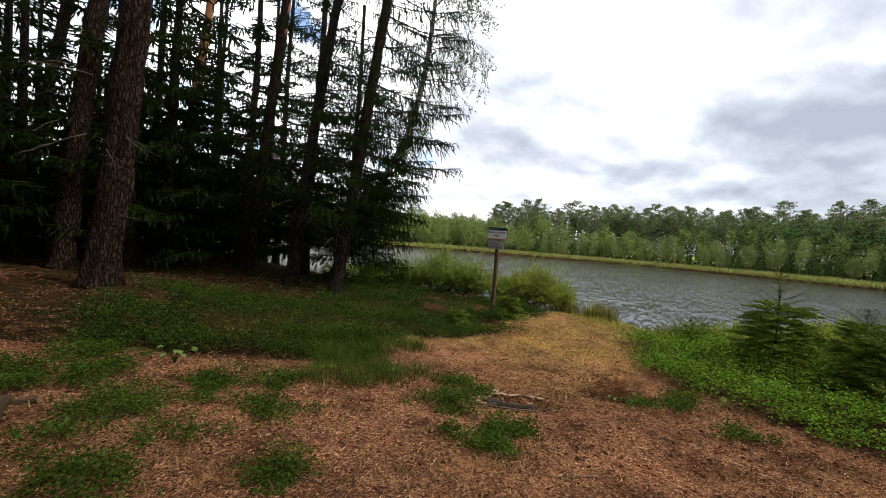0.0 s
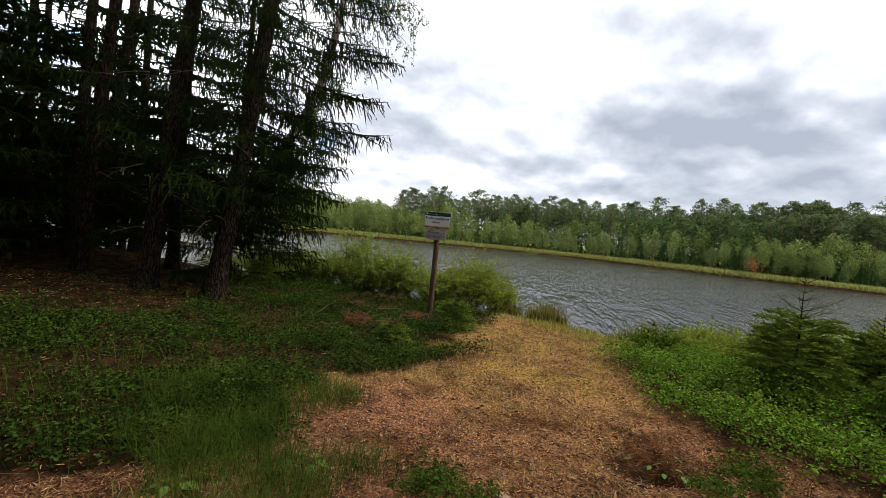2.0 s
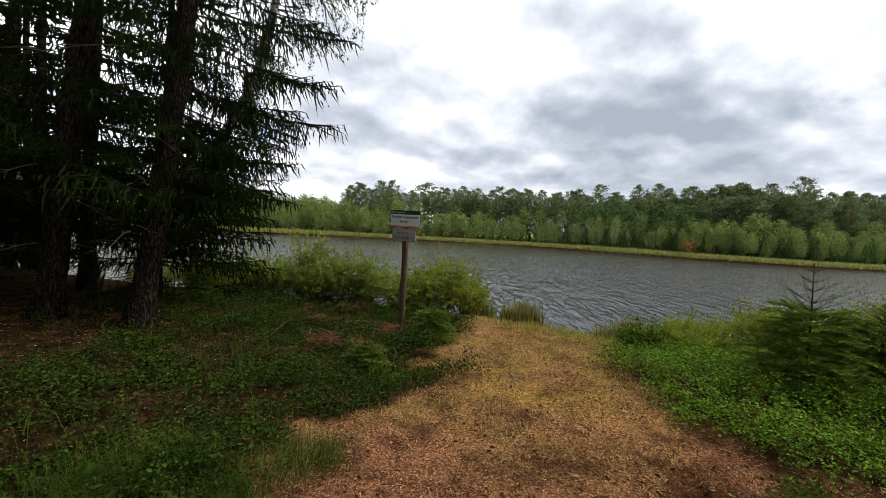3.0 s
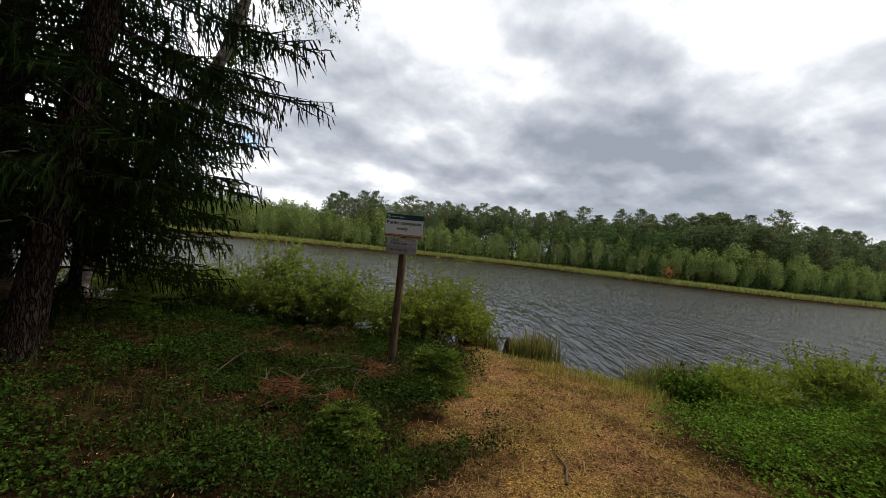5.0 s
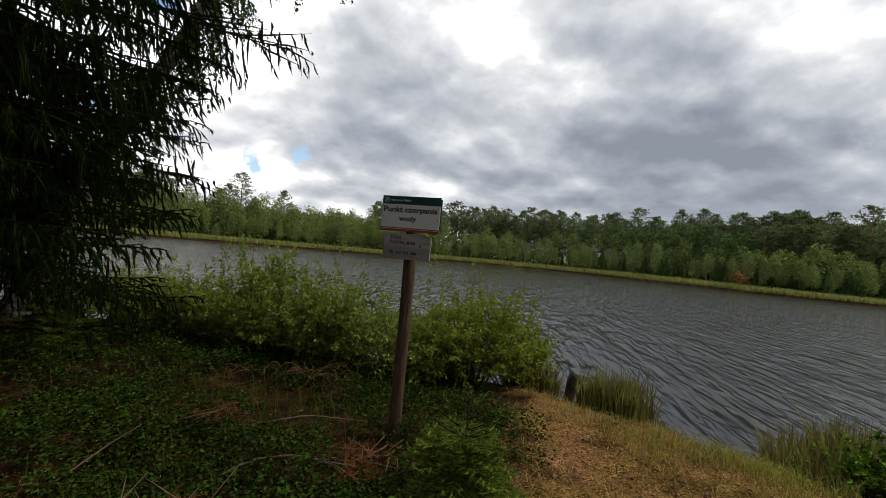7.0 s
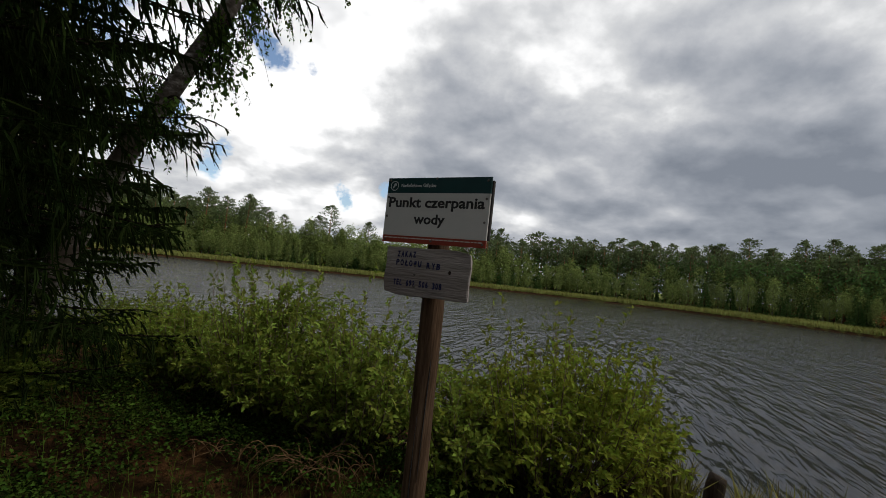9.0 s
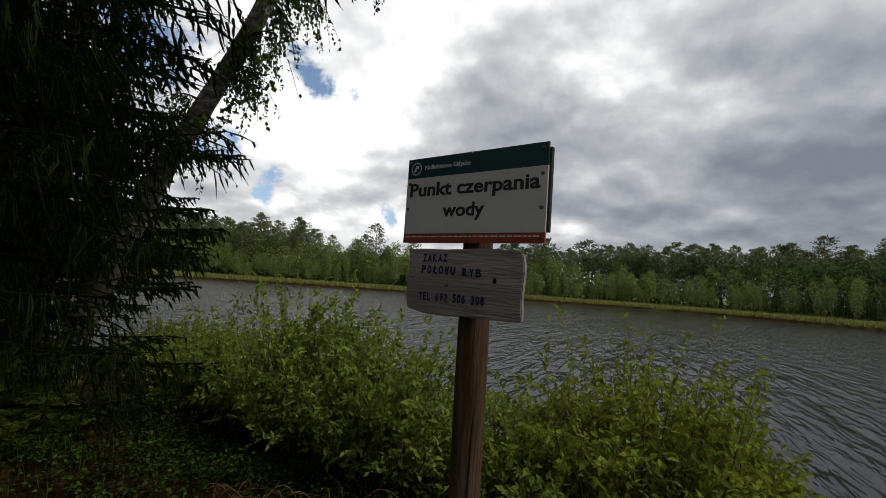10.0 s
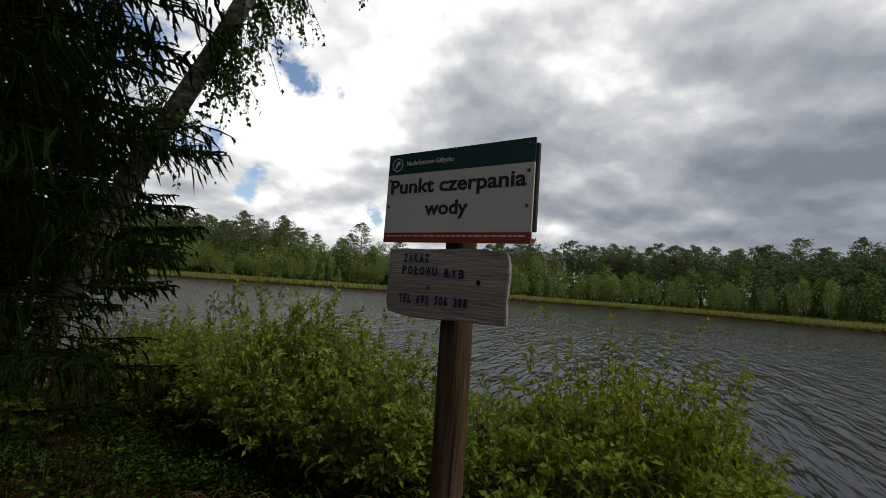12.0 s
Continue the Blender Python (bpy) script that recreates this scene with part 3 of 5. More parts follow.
def build_sign():
    W, H = 0.55, 0.31
    base = on_ground(2.05, 10.25)
    post = thing("wooden_post", "round weathered brown wooden post carrying two notice boards", "post", (2.047, 10.243, base - 0.1))
    n = 34
    zz = np.linspace(0, 2.12 - base + 0.1, n)
    r = 0.056 - 0.004 * zz / 2 + 0.0015 * np.sin(zz * 9)
    V, F = tube(np.stack([0.006 * np.sin(zz * 1.7), 0.004 * np.sin(zz * 2.3), zz], 1), r, 22, ridges=0.03, ridge_freq=7)
    part("shaft", np_mesh("shaft", V, F, M_POST, smooth=True), post)
    # flat-topped stub of a branch and a long drying crack
    for k, (a, z0, z1) in enumerate(((-1.9, 0.35, 1.2), (-1.3, 0.9, 1.55))):
        zc = np.linspace(z0, z1, 14)
        cx, cy = np.cos(a + 0.06 * np.sin(zc * 5)) * 0.0535, np.sin(a + 0.06 * np.sin(zc * 5)) * 0.0535
        part("crack", np_mesh("crack", *tube(np.stack([cx, cy, zc], 1), 0.0022 * np.sin(np.linspace(0.15, 3.0, 14)) + 0.0006, 5), M_SIGN_BLACK), post)
    sign = thing("sign", "printed green, white and red notice board screwed to the post", "sign", (2.004, 10.172, 2.068), rz=SIGN_RZ)
    part("back_plate", bm_mesh("back_plate", box_bm(W + 0.004, 0.016, H - 0.05, 0.002, (0.006, 0.012, 0.01)), M_SIGN_EDGE), sign, "dark back plate")
    part("batten", bm_mesh("batten", box_bm(0.10, 0.02, H - 0.02, 0.003, (0.0, 0.026, 0)), M_SIGN_EDGE), sign)
    green, red = 0.073, 0.033
    part("panel", bm_mesh("panel", box_bm(W, 0.008, H - green - red, 0.0008, (0, 0, (red - green) / 2)), M_SIGN_WHITE), sign, "white printed face")
    part("band", bm_mesh("band", box_bm(W, 0.008, green, 0.0008, (0, 0, H / 2 - green / 2)), M_SIGN_GREEN), sign, "dark green top band")
    part("band", bm_mesh("band", box_bm(W, 0.008, red, 0.0008, (0, 0, -H / 2 + red / 2)), M_SIGN_RED), sign, "brick red bottom band")
    put_text("writing", "Punkt czerpania", 0.048, -W / 2 + 0.018, W / 2 - 0.022, 0.015, M_SIGN_BLACK, sign, 0.0017, -0.0046)
    put_text("writing", "wody", 0.046, -0.105, 0.062, -0.062, M_SIGN_BLACK, sign, 0.0017, -0.0046)
    put_text("writing", "Nadleśnictwo Giżycko", 0.016, -W / 2 + 0.08, -0.002, H / 2 - 0.044, M_SIGN_PALE, sign, 0.0003, -0.0046)
    # the round emblem as plain shapes
    bm = bmesh.new()
    for r0, r1 in ((0.020, 0.024),):
        vs = [[bm.verts.new((math.cos(a) * r, 0, math.sin(a) * r)) for r in (r0, r1)] for a in np.linspace(0, 2 * math.pi, 28, endpoint=False)]
        for k in range(28):
            a, b = vs[k], vs[(k + 1) % 28]
            bm.faces.new((a[0], a[1], b[1], b[0]))
    ring = part("emblem", bm_mesh("emblem", bm, M_SIGN_PALE), sign, "pale round emblem")
    ring.matrix_basis = pose(-W / 2 + 0.040, -0.0048, H / 2 - 0.038)
    bm = bmesh.new()
    bm.faces.new([bm.verts.new(p) for p in ((-0.012, 0, -0.012), (-0.004, 0, -0.012), (0.003, 0, 0.0), (0.010, 0, -0.001), (0.012, 0, 0.008), (0.006, 0, 0.013), (-0.002, 0, 0.012))])
    leaf = part("emblem", bm_mesh("emblem", bm, M_SIGN_PALE), sign, "pale leaf-like mark")
    leaf.matrix_basis = pose(-W / 2 + 0.040, -0.0048, H / 2 - 0.038)
    # the line of tiny print, too small to read
    x = -W / 2 + 0.012
    while x < W / 2 - 0.02:
        w = rnd(0.008, 0.026)
        b = part("small_print", bm_mesh("small_print", box_bm(w, 0.0006, 0.0045, 0, (x + w / 2, -0.0045, -H / 2 + 0.022)), M_SIGN_PALE), sign)
        x += w + 0.005
    for bx, bz in ((-0.262, 0.142), (0.0, 0.150), (0.258, 0.138), (-0.262, 0.062), (0.258, 0.058), (-0.262, -0.03), (0.258, -0.045), (-0.26, -0.143), (0.0, -0.14), (0.258, -0.14)):
        bm = bmesh.new()
        bmesh.ops.create_cone(bm, cap_ends=True, segments=10, radius1=0.0062, radius2=0.0042, depth=0.005, matrix=pose(bx, -0.006, bz, 90))
        part("bolt", bm_mesh("bolt", bm, M_BOLT), sign)

    bw, bh = 0.436, 0.222
    board = thing("wooden_board", "grey weathered plank with blue stencilled lettering nailed below the sign", "sign", (1.998, 10.168, 1.781), rz=SIGN_RZ + 2)
    bm = box_bm(bw, 0.022, bh)
    bmesh.ops.subdivide_edges(bm, edges=list(bm.edges), cuts=5, use_grid_fill=True)
    for v in bm.verts:
        u, w = v.co.x / bw * 2, v.co.z / bh * 2
        if abs(u) > 0.9 and abs(w) > 0.9:
            v.co.x *= 0.985
            v.co.z *= 0.93
        v.co.z += 0.004 * math.sin(v.co.x * 16) - 0.012 * v.co.x
        v.co.x += 0.003 * math.sin(v.co.z * 40)
        v.co.y += 0.002 * math.sin(v.co.x * 11 + v.co.z * 7)
    bmesh.ops.bevel(bm, geom=[e for e in bm.edges if e.calc_face_angle(0) > 0.8], offset=0.003, segments=2, affect="EDGES")
    part("plank", bm_mesh("plank", bm, M_BOARD), board)
    for words, x0, x1, z in (("ZAKAZ", -0.155, -0.055, 0.066), ("POŁOWU", -0.158, -0.022, 0.026), ("RYB", 0.006, 0.076, 0.022), ("TEL 692 506 308", -0.162, 0.092, -0.066)):
        step = (x1 - x0) / (len(words) - 0.25)
        for k, letter in enumerate(words):
            if letter != " ":
                wide = 0.34 if letter == "I" else 0.75
                part("letter", text_part(letter, 0.026, x0 + k * step, x0 + (k + wide) * step, z + rnd(-.001, .001)), board)
    for bx, bz in ((-0.055, 0.028), (-0.053, -0.012), (-0.05, -0.066)):
        bm = bmesh.new()
        bmesh.ops.create_cone(bm, cap_ends=True, segments=10, radius1=0.007, radius2=0.005, depth=0.005, matrix=pose(bx, -0.0135, bz, 90))
        part("nail_head", bm_mesh("nail_head", bm, M_BOLT), board)
    knot = bmesh.new()
    bmesh.ops.create_circle(knot, cap_ends=True, segments=9, radius=0.008, matrix=pose(0.125, -0.0135, 0.012, 90) @ Matrix.Diagonal((0.8, 1.2, 1, 1)))
    part("knot", bm_mesh("knot", knot, M_BARK_DARK), board)


def text_part(words, height, x0, x1, z):
    me, a, b = text_mesh(words, height / 0.72, M_BLUE_PAINT, bold=0.0016)
    k = (x1 - x0) / (b - a)
    for v in me.vertices:
        v.co = ((v.co.x - a) * k + x0, -0.0140 - v.co.z, v.co.y + z)
    return me


build_sign()

# ---- far shore ----


def far_spots(step, back, jitter=0.4):
    """Places along the far waterline, `back` metres behind it."""
    px, py = FAR_X[1:-1], FAR_Y[1:-1]
    run = np.concatenate([[0], np.cumsum(np.hypot(np.diff(px), np.diff(py)))])
    s = np.arange(0, run[-1], step)
    s = s + rnd(-jitter, jitter, len(s)) * step
    tx, ty = np.interp(s, run, np.gradient(px, run)), np.interp(s, run, np.gradient(py, run))
    b = np.broadcast_to(back, s.shape) if np.ndim(back) == 0 else rnd(back[0], back[1], len(s))
    return np.interp(s, run, px) - ty * b, np.interp(s, run, py) + tx * b


def far_tree(kind, variant):
    """Trunk and crown arrays of a tree across the lake, about 5 m to 16 m tall."""
    if kind == "birch":
        H = rnd(7.5, 9.5)
        trunk = tube([(0, 0, -0.3), (rnd(-.2, .2), 0, H * 0.5), (rnd(-.3, .3), 0, H * 0.95)], [0.10, 0.07, 0.015], 5)
        P, D = [], []
        low = rnd(0.22, 0.38)
        for k in range(34):
            h = low + (1 - low) * (k + rnd(0, 1)) / 34
            a = k * 2.4 + rnd(-.4, .4)
            reach = (1.75 + 0.12 * variant) * math.sin(min(1, (h - low + 0.10) / (1.06 - low)) * np.pi) ** 0.6 * rnd(0.55, 1.1)
            m = 62
            q = RNG.normal(size=(m, 3)) * [0.36, 0.36, 0.42]
            P.append(q + [math.cos(a) * reach * 0.7, math.sin(a) * reach * 0.7, h * H + rnd(-.2, .2)])
            D.append(q + RNG.normal(size=(m, 3)) * 0.5 + [0, 0, -0.25])
        P, D = np.concatenate(P), np.concatenate(D)
        crown = leaves(P, D, rnd(0.16, 0.34, len(P)), 0.6)
    elif kind == "pine":
        H = rnd(12.5, 15.0)
        trunk = tube([(0, 0, -0.3), (rnd(-.15, .15), 0, H * 0.5), (rnd(-.3, .3), 0, H * 0.97)], [0.16, 0.12, 0.03], 6)
        P, D = [], []
        low = rnd(0.36, 0.54)
        for h in np.arange(low, 1.0, 0.036):
            up = (h - low) / (1 - low)
            for _ in range(5):
                a, ln = rnd(0, 2 * np.pi), rnd(0.6, 1.2) * 2.5 * math.sin(min(1.0, up * 0.80 + 0.24) * np.pi) ** 0.7 + 0.25
                m = 22
                s = rnd(0.25, 1.0, m)
                lift = 0.30 * s * ln * rnd(0.4, 1.2)
                p = np.stack([np.cos(a) * s * ln, np.sin(a) * s * ln, h * H + lift], 1) + RNG.normal(size=(m, 3)) * [0.24, 0.24, 0.11]
                P.append(p)
                D.append(np.stack([np.full(m, np.cos(a)), np.full(m, np.sin(a)), np.full(m, 0.45)], 1) + RNG.normal(size=(m, 3)) * 0.7)
        P, D = np.concatenate(P), np.concatenate(D)
        crown = leaves(P, D, rnd(0.24, 0.48, len(P)), 0.48)
    else:
        H = rnd(5.0, 10.0)
        trunk = tube([(0, 0, -0.3), (0, 0, H * 0.5), (0, 0, H * 0.98)], [0.10, 0.06, 0.015], 5)
        n = 1500
        h = rnd(0.03, 1.0, n) ** 1.15
        a = rnd(0, 2 * np.pi, n)
        r = (1.03 - h) * H * 0.21 * rnd(0.35, 1, n) ** 0.5 * (1 + 0.3 * np.sin(h * 60))
        P = np.stack([r * np.cos(a), r * np.sin(a), h * H], 1)
        D = np.stack([np.cos(a), np.sin(a), np.full(n, -0.25)], 1) + RNG.normal(size=(n, 3)) * 0.25
        crown = leaves(P, D, rnd(0.32, 0.62, n) * (1.15 - 0.6 * h), 0.4)
    return trunk, crown


FAR_KINDS = {
    "birch": ("birch_tree", M_BARK_BIRCH, M_FAR_BIRCH, "young bright green birch on the far lake shore"),
    "pine": ("pine_tree", M_BARK_ORANGE, M_FAR_PINE, "tall pine with a bare reddish trunk across the lake"),
    "spruce": ("spruce_tree", M_BARK_DARK, M_FAR_SPRUCE, "dark green conical spruce in the wood across the lake"),
}


BIRCH_ARRAYS, PINE_ARRAYS = [], []


def build_far_shore():
    stock = {}
    for kind, (name, bark, leaf, label) in FAR_KINDS.items():
        for v in range(5):
            trunk, crown = far_tree(kind, v)
            if kind == "birch":
                V = crown[0].reshape(-1, 4, 3)[::2]
                V = V[:, :1] + (V - V[:, :1]) * 1.35
                BIRCH_ARRAYS.append((V.reshape(-1, 3), crown[1].reshape(-1, 2, 3)[:len(V)].reshape(-1, 3)))
            if kind == "pine":
                V = crown[0].reshape(-1, 4, 3)[::2]
                V = V[:, :1] + (V - V[:, :1]) * 1.35
                PINE_ARRAYS.append((trunk, (V.reshape(-1, 3), crown[1].reshape(-1, 2, 3)[:len(V)].reshape(-1, 3))))
            stock[kind, v] = (np_mesh("trunk", *trunk, bark, smooth=True), np_mesh("crown", *crown, leaf))
    made = {}
    wood = {"birch": [], "pine": [], "spruce": []}

    def plant(kind, x, y, scale=1.0):
        z = on_ground(x, y)
        v = int(rnd(0, 5))
        name, bark, leaf, label = FAR_KINDS[kind]
        m = pose(x, y, z, rnd(-2, 2), rnd(-2, 2), rnd(0, 360))
        k = scale * rnd(0.84, 1.12)
        key = (kind, v)
        if key not in made:
            t = thing(name, label, "tree", group=kind + " wood across the lake")
            part("trunk", stock[key][0], t)
            part("crown", stock[key][1], t)
            made[key] = t
            t.matrix_basis = m @ Matrix.Diagonal((k, k, k, 1))
        else:
            c = copy_thing(made[key], m)
            c.matrix_basis = m @ Matrix.Diagonal((k, k, k, 1))

    # young birches and small spruces at the front, older pines behind
    for x, y in zip(*far_spots(1.25, (5.5, 8.5))):
        right = float(np.clip((x - 45) / 25, 0, 1))
        plant("birch" if RNG.random() < 0.80 - 0.25 * right else "spruce", x, y, 0.44 + 0.30 * RNG.random() ** 1.3)
    thicket = []
    for row, back, scale in ((1.5, (9.0, 12.5), 0.86), (1.7, (13.0, 17.0), 0.98)):
        for x, y in zip(*far_spots(row, back)):
            if back[0] > 12 and x > 14 and RNG.random() < 0.6:
                plant("pine", x, y, 0.86)
                continue
            v, f = BIRCH_ARRAYS[int(rnd(0, 5))]
            k = scale * rnd(0.74, 1.18) * (1.0 if x < 16 else 0.92)
            a = rnd(0, 6.28)
            turn = np.array([[math.cos(a), -math.sin(a), 0], [math.sin(a), math.cos(a), 0], [0, 0, 1]]) * [k * 1.15, k * 1.15, k]
            thicket.append((v @ turn.T + [x, y, on_ground(x, y)], f))
    tagged(new("birch_thicket", np_mesh("birch_thicket", *join(*thicket), M_FAR_BIRCH)), "dense light green young birch wood across the lake", "trees", kind="stuff")
    for x, y in zip(*far_spots(1.7, (18, 22))):
        if x > 21 or x < -33:
            plant("pine", x, y, 0.97 + 0.12 * float(np.clip((x - 50) / 25, 0, 1)))
    stems, crowns = [], []
    for row, back, lo, hi, scale in ((2.0, (24, 30), 23, 200, 1.04), (2.0, (24, 30), -120, -36, 0.94), (1.5, (13, 26), 44, 100, 0.90)):
        for x, y in zip(*far_spots(row, back)):
            if lo < x < hi:
                k, a = scale * rnd(0.84, 1.12), rnd(0, 6.28)
                turn = np.array([[math.cos(a), -math.sin(a), 0], [math.sin(a), math.cos(a), 0], [0, 0, 1]]) * k
                for (v, f), into in zip(PINE_ARRAYS[int(rnd(0, 5))], (stems, crowns)):
                    into.append((v @ turn.T + [x, y, on_ground(x, y)], f))
    (sv, sf), (cv, cf) = join(*stems), join(*crowns)
    V, F = join((sv, sf), (cv, cf))
    tagged(new("pine_wood", np_mesh("pine_wood", V, F, M_BARK_ORANGE, M_FAR_PINE, index=np.arange(len(F)) >= len(sf))), "dense dark green pine wood behind the birches", "trees", kind="stuff")
    # single taller pines that stand above the rest
    for x, y, k in ((12.6, 113, 0.86), (14.4, 117, 0.94), (16.6, 114, 1.06), (19.6, 118, 1.02), (21.0, 115, 1.0), (-17, 110, 0.98), (-14.5, 113, 0.86), (-19.5, 112, 0.90), (-22.5, 114, 0.82),
                    (-8.5, 116, 0.84), (-30, 108, 0.96), (-27.5, 110, 0.98), (-34, 106, 1.02), (-37, 103, 0.98), (-42, 104, 1.05), (-44.5, 101, 1.05), (-47, 102, 1.0), (100, 64, 1.36), (88, 66, 0.95), (82, 70, 0.98), (108, 60, 1.34)):
        plant("pine", x, y, k)
    # the wood goes on behind as a dense mass
    n = 145000
    sx, sy = far_spots(0.004, (9, 34))
    pick = RNG.integers(0, len(sx), n)
    x, y = sx[pick], sy[pick]
    tops = np.interp(x, [-38, -33, 19, 24], [10.0, 7.0, 7.0, 10.0]) + 1.3 * wave(x, y, 0.9, 1.0)
    z = rnd(0.02, 1, n) ** 0.8 * tops * np.clip((y - np.interp(x, FAR_X, FAR_Y) - 5) / 14, 0.35, 1)
    V, F = leaves(np.stack([x, y, ground_z(x, y) + z], 1), RNG.normal(size=(n, 3)), rnd(0.35, 0.8, n), 0.6)
    tagged(new("undergrowth", np_mesh("undergrowth", V, F, M_FAR_SPRUCE)), "dense dark undergrowth filling the wood across the lake", "undergrowth", kind="stuff")
    x, y = far_spots(0.0042, (0.35, 6.5))
    n = len(x)
    z = np.maximum(ground_z(x, y), LAKE - 0.05)
    V, F = blades(np.stack([x, y, z], 1), rnd(0.35, 0.9, n), rnd(0.1, 0.5, n), rnd(0.05, 0.10, n))
    tagged(new("reed_bed", np_mesh("reed_bed", V, F, M_FAR_REED)), "pale yellow-green reeds and grass along the far shore", "reeds", kind="stuff")
    b = thing("shrub", "small orange-leaved shrub standing alone in the shore reeds", "shrub", (72.6, 66.5, on_ground(72.6, 66.5)))
    n = 160
    P = RNG.normal(size=(n, 3)) * [0.6, 0.5, 0.7] + [0, 0, 1.9]
    part("stem", np_mesh("stem", *tube([(0, 0, 0), (0.1, 0, 1.0), (0, 0, 2.4)], [0.05, 0.04, 0.01], 5), M_BARK_DARK), b)
    part("foliage", np_mesh("foliage", *leaves(P, RNG.normal(size=(n, 3)), rnd(0.25, 0.5, n)), M_FAR_ORANGE), b)


M_FAR_REED = leafy("far_reeds", (0.20, 0.23, 0.06), (0.26, 0.26, 0.08), island=0.25)
build_far_shore()

# ---- the wood on the near shore ----


def spruce_branch(L, detail):
    """A spruce branch along +x: bough, side twigs, needled strands that hang from them."""
    n = 9
    s = np.linspace(0, 1, n)
    axis = np.stack([s * L, 0.05 * L * np.sin(s * 2.5), L * (-0.17 * s + 0.16 * s ** 2.2)], 1)
    wood = tube(axis, 0.020 * (1 - 0.85 * s) * (L / 2.5) + 0.003, 5)
    m = int(26 * L / 2.5)
    t = np.linspace(0.12, 1.0, m)
    root = np.stack([np.interp(t, s, axis[:, k]) for k in range(3)], 1)
    sign = np.where(np.arange(m) % 2, 1, -1)
    ln = (0.30 * np.sin(np.clip(t * 1.08, 0, 1) * np.pi * 0.93) + 0.07) * L * rnd(0.7, 1.2, m)
    az = sign * radians(52) + rnd(-.25, .25, m)
    D = np.stack([np.cos(az), np.sin(az), rnd(-.42, 0.06, m)], 1)
    pieces = []
    size, width, core = (0.029, 0.0044, 0.0105) if detail else (0.085, 0.016, 0.028)
    pieces.append(needles(root, D, ln, 18 if detail else 3, size, width, core=core))
    pieces.append(needles(root[:-1], np.diff(root, axis=0), np.full(m - 1, L / m), 8 if detail else 2, size, width, core=core))
    # hanging strands
    P, Q, E = [], [], []
    for k in range(m):
        c = max(2, int(ln[k] / (0.092 if detail else 0.15)))
        u = (np.arange(c) + rnd(0, 1, c)) / c
        P.append(root[k] + unit(D[k:k + 1]) * (u * ln[k])[:, None])
        h = (0.06 + 0.30 * rnd(0, 1, c) ** 1.8) * (0.5 + 1.0 * RNG.random()) * (1.25 - 0.65 * t[k])
        E.append(h * min(1.0, L / 2.0))
        Q.append(np.stack([rnd(-.1, .45, c) + 0.5 * t[k] ** 3, rnd(-.4, .4, c), -np.ones(c)], 1))
    P, Q, E = np.concatenate(P), np.concatenate(Q), np.concatenate(E)
    pieces.append(needles(P, Q, E, 24 if detail else 2, size, width, 0.85, core=core * (1.15 if detail else 1)))
    V, F = join(*pieces)
    return wood, (V, F)


def branch_mesh(L, detail):
    wood, green = spruce_branch(L, detail)
    V, F = join(wood, green)
    idx = np.zeros(len(F))
    idx[len(wood[1]):] = 1
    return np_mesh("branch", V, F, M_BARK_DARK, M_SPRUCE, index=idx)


def trunk_mesh(H, r0, r1, lean=(0, 0), sides=18, mat=M_BARK_DARK, ridges=0.14, seed=0.0, flare=1.5, upper=None, split=0.5):
    n = int(min(70, max(14, H * 5)))
    s = np.linspace(0, 1, n) ** 1.35
    z = -0.25 + s * (H + 0.25)
    pts = np.stack([lean[0] * s * H + 0.05 * np.sin(z * 0.5 + seed), lean[1] * s * H + 0.05 * np.sin(z * 0.4 + 2 * seed), z], 1)
    r = r0 + (r1 - r0) * s + r0 * (flare - 1) * np.exp(-np.maximum(z, 0) / 0.30)
    V, F = tube(pts, r, sides, ridges, seed, 14.0)
    if upper is None:
        return np_mesh("trunk", V, F, mat, smooth=True)
    zc = V[F].mean(axis=1)[:, 2]
    return np_mesh("trunk", V, F, mat, upper, index=(zc > H * split + 0.8 * np.sin(zc * 7)), smooth=True)


NEAR_BRANCHES = [(L, branch_mesh(L, True)) for L in (2.9, 2.5, 2.1, 1.6)]


def near_spruce(x, y, H, r0, lean, label, low, reach, aimed=(), count=46, seed=1.0, drooping=()):
    """A full-grown spruce; aimed: (height at the trunk, azimuth, length) of single boughs, the rest stand round at random."""
    at = (x, y, on_ground(x, y))
    t = thing("spruce_tree", label, "tree", at)
    part("trunk", trunk_mesh(H, r0, 0.05, lean, 26, seed=seed), t, "rough dark brown trunk")

    def bough(h, az, length, tilt=0.0):
        k = int(np.argmin([abs(L - length) for L, _ in NEAR_BRANCHES]))
        L, me = NEAR_BRANCHES[k]
        ob = part("branch", me, t)
        s = ((h + 0.25) / (H + 0.25))
        ob.matrix_basis = pose(lean[0] * s * H, lean[1] * s * H, h, rnd(-12, 12), tilt, az) @ Matrix.Diagonal((length / L, length / L, length / L, 1))

    for h, az, length in aimed:
        bough(h, az, length, 0)
    for h, az, length in drooping:
        bough(h, az, length, rnd(2, 14))
    for k in range(count):
        h = low + (min(H * 0.8, 10.5) - low) * (k / count)
        bough(h + rnd(-.15, .15), k * 137.5 + rnd(-20, 20), reach * (1.02 - 0.62 * h / H) * rnd(0.75, 1.05), rnd(-10, 5))
    return t


M_DEADWOOD = material("dead_branch_wood", [(0.04, 0.03, 0.022), (0.09, 0.07, 0.055)], scale=20, bump=0)


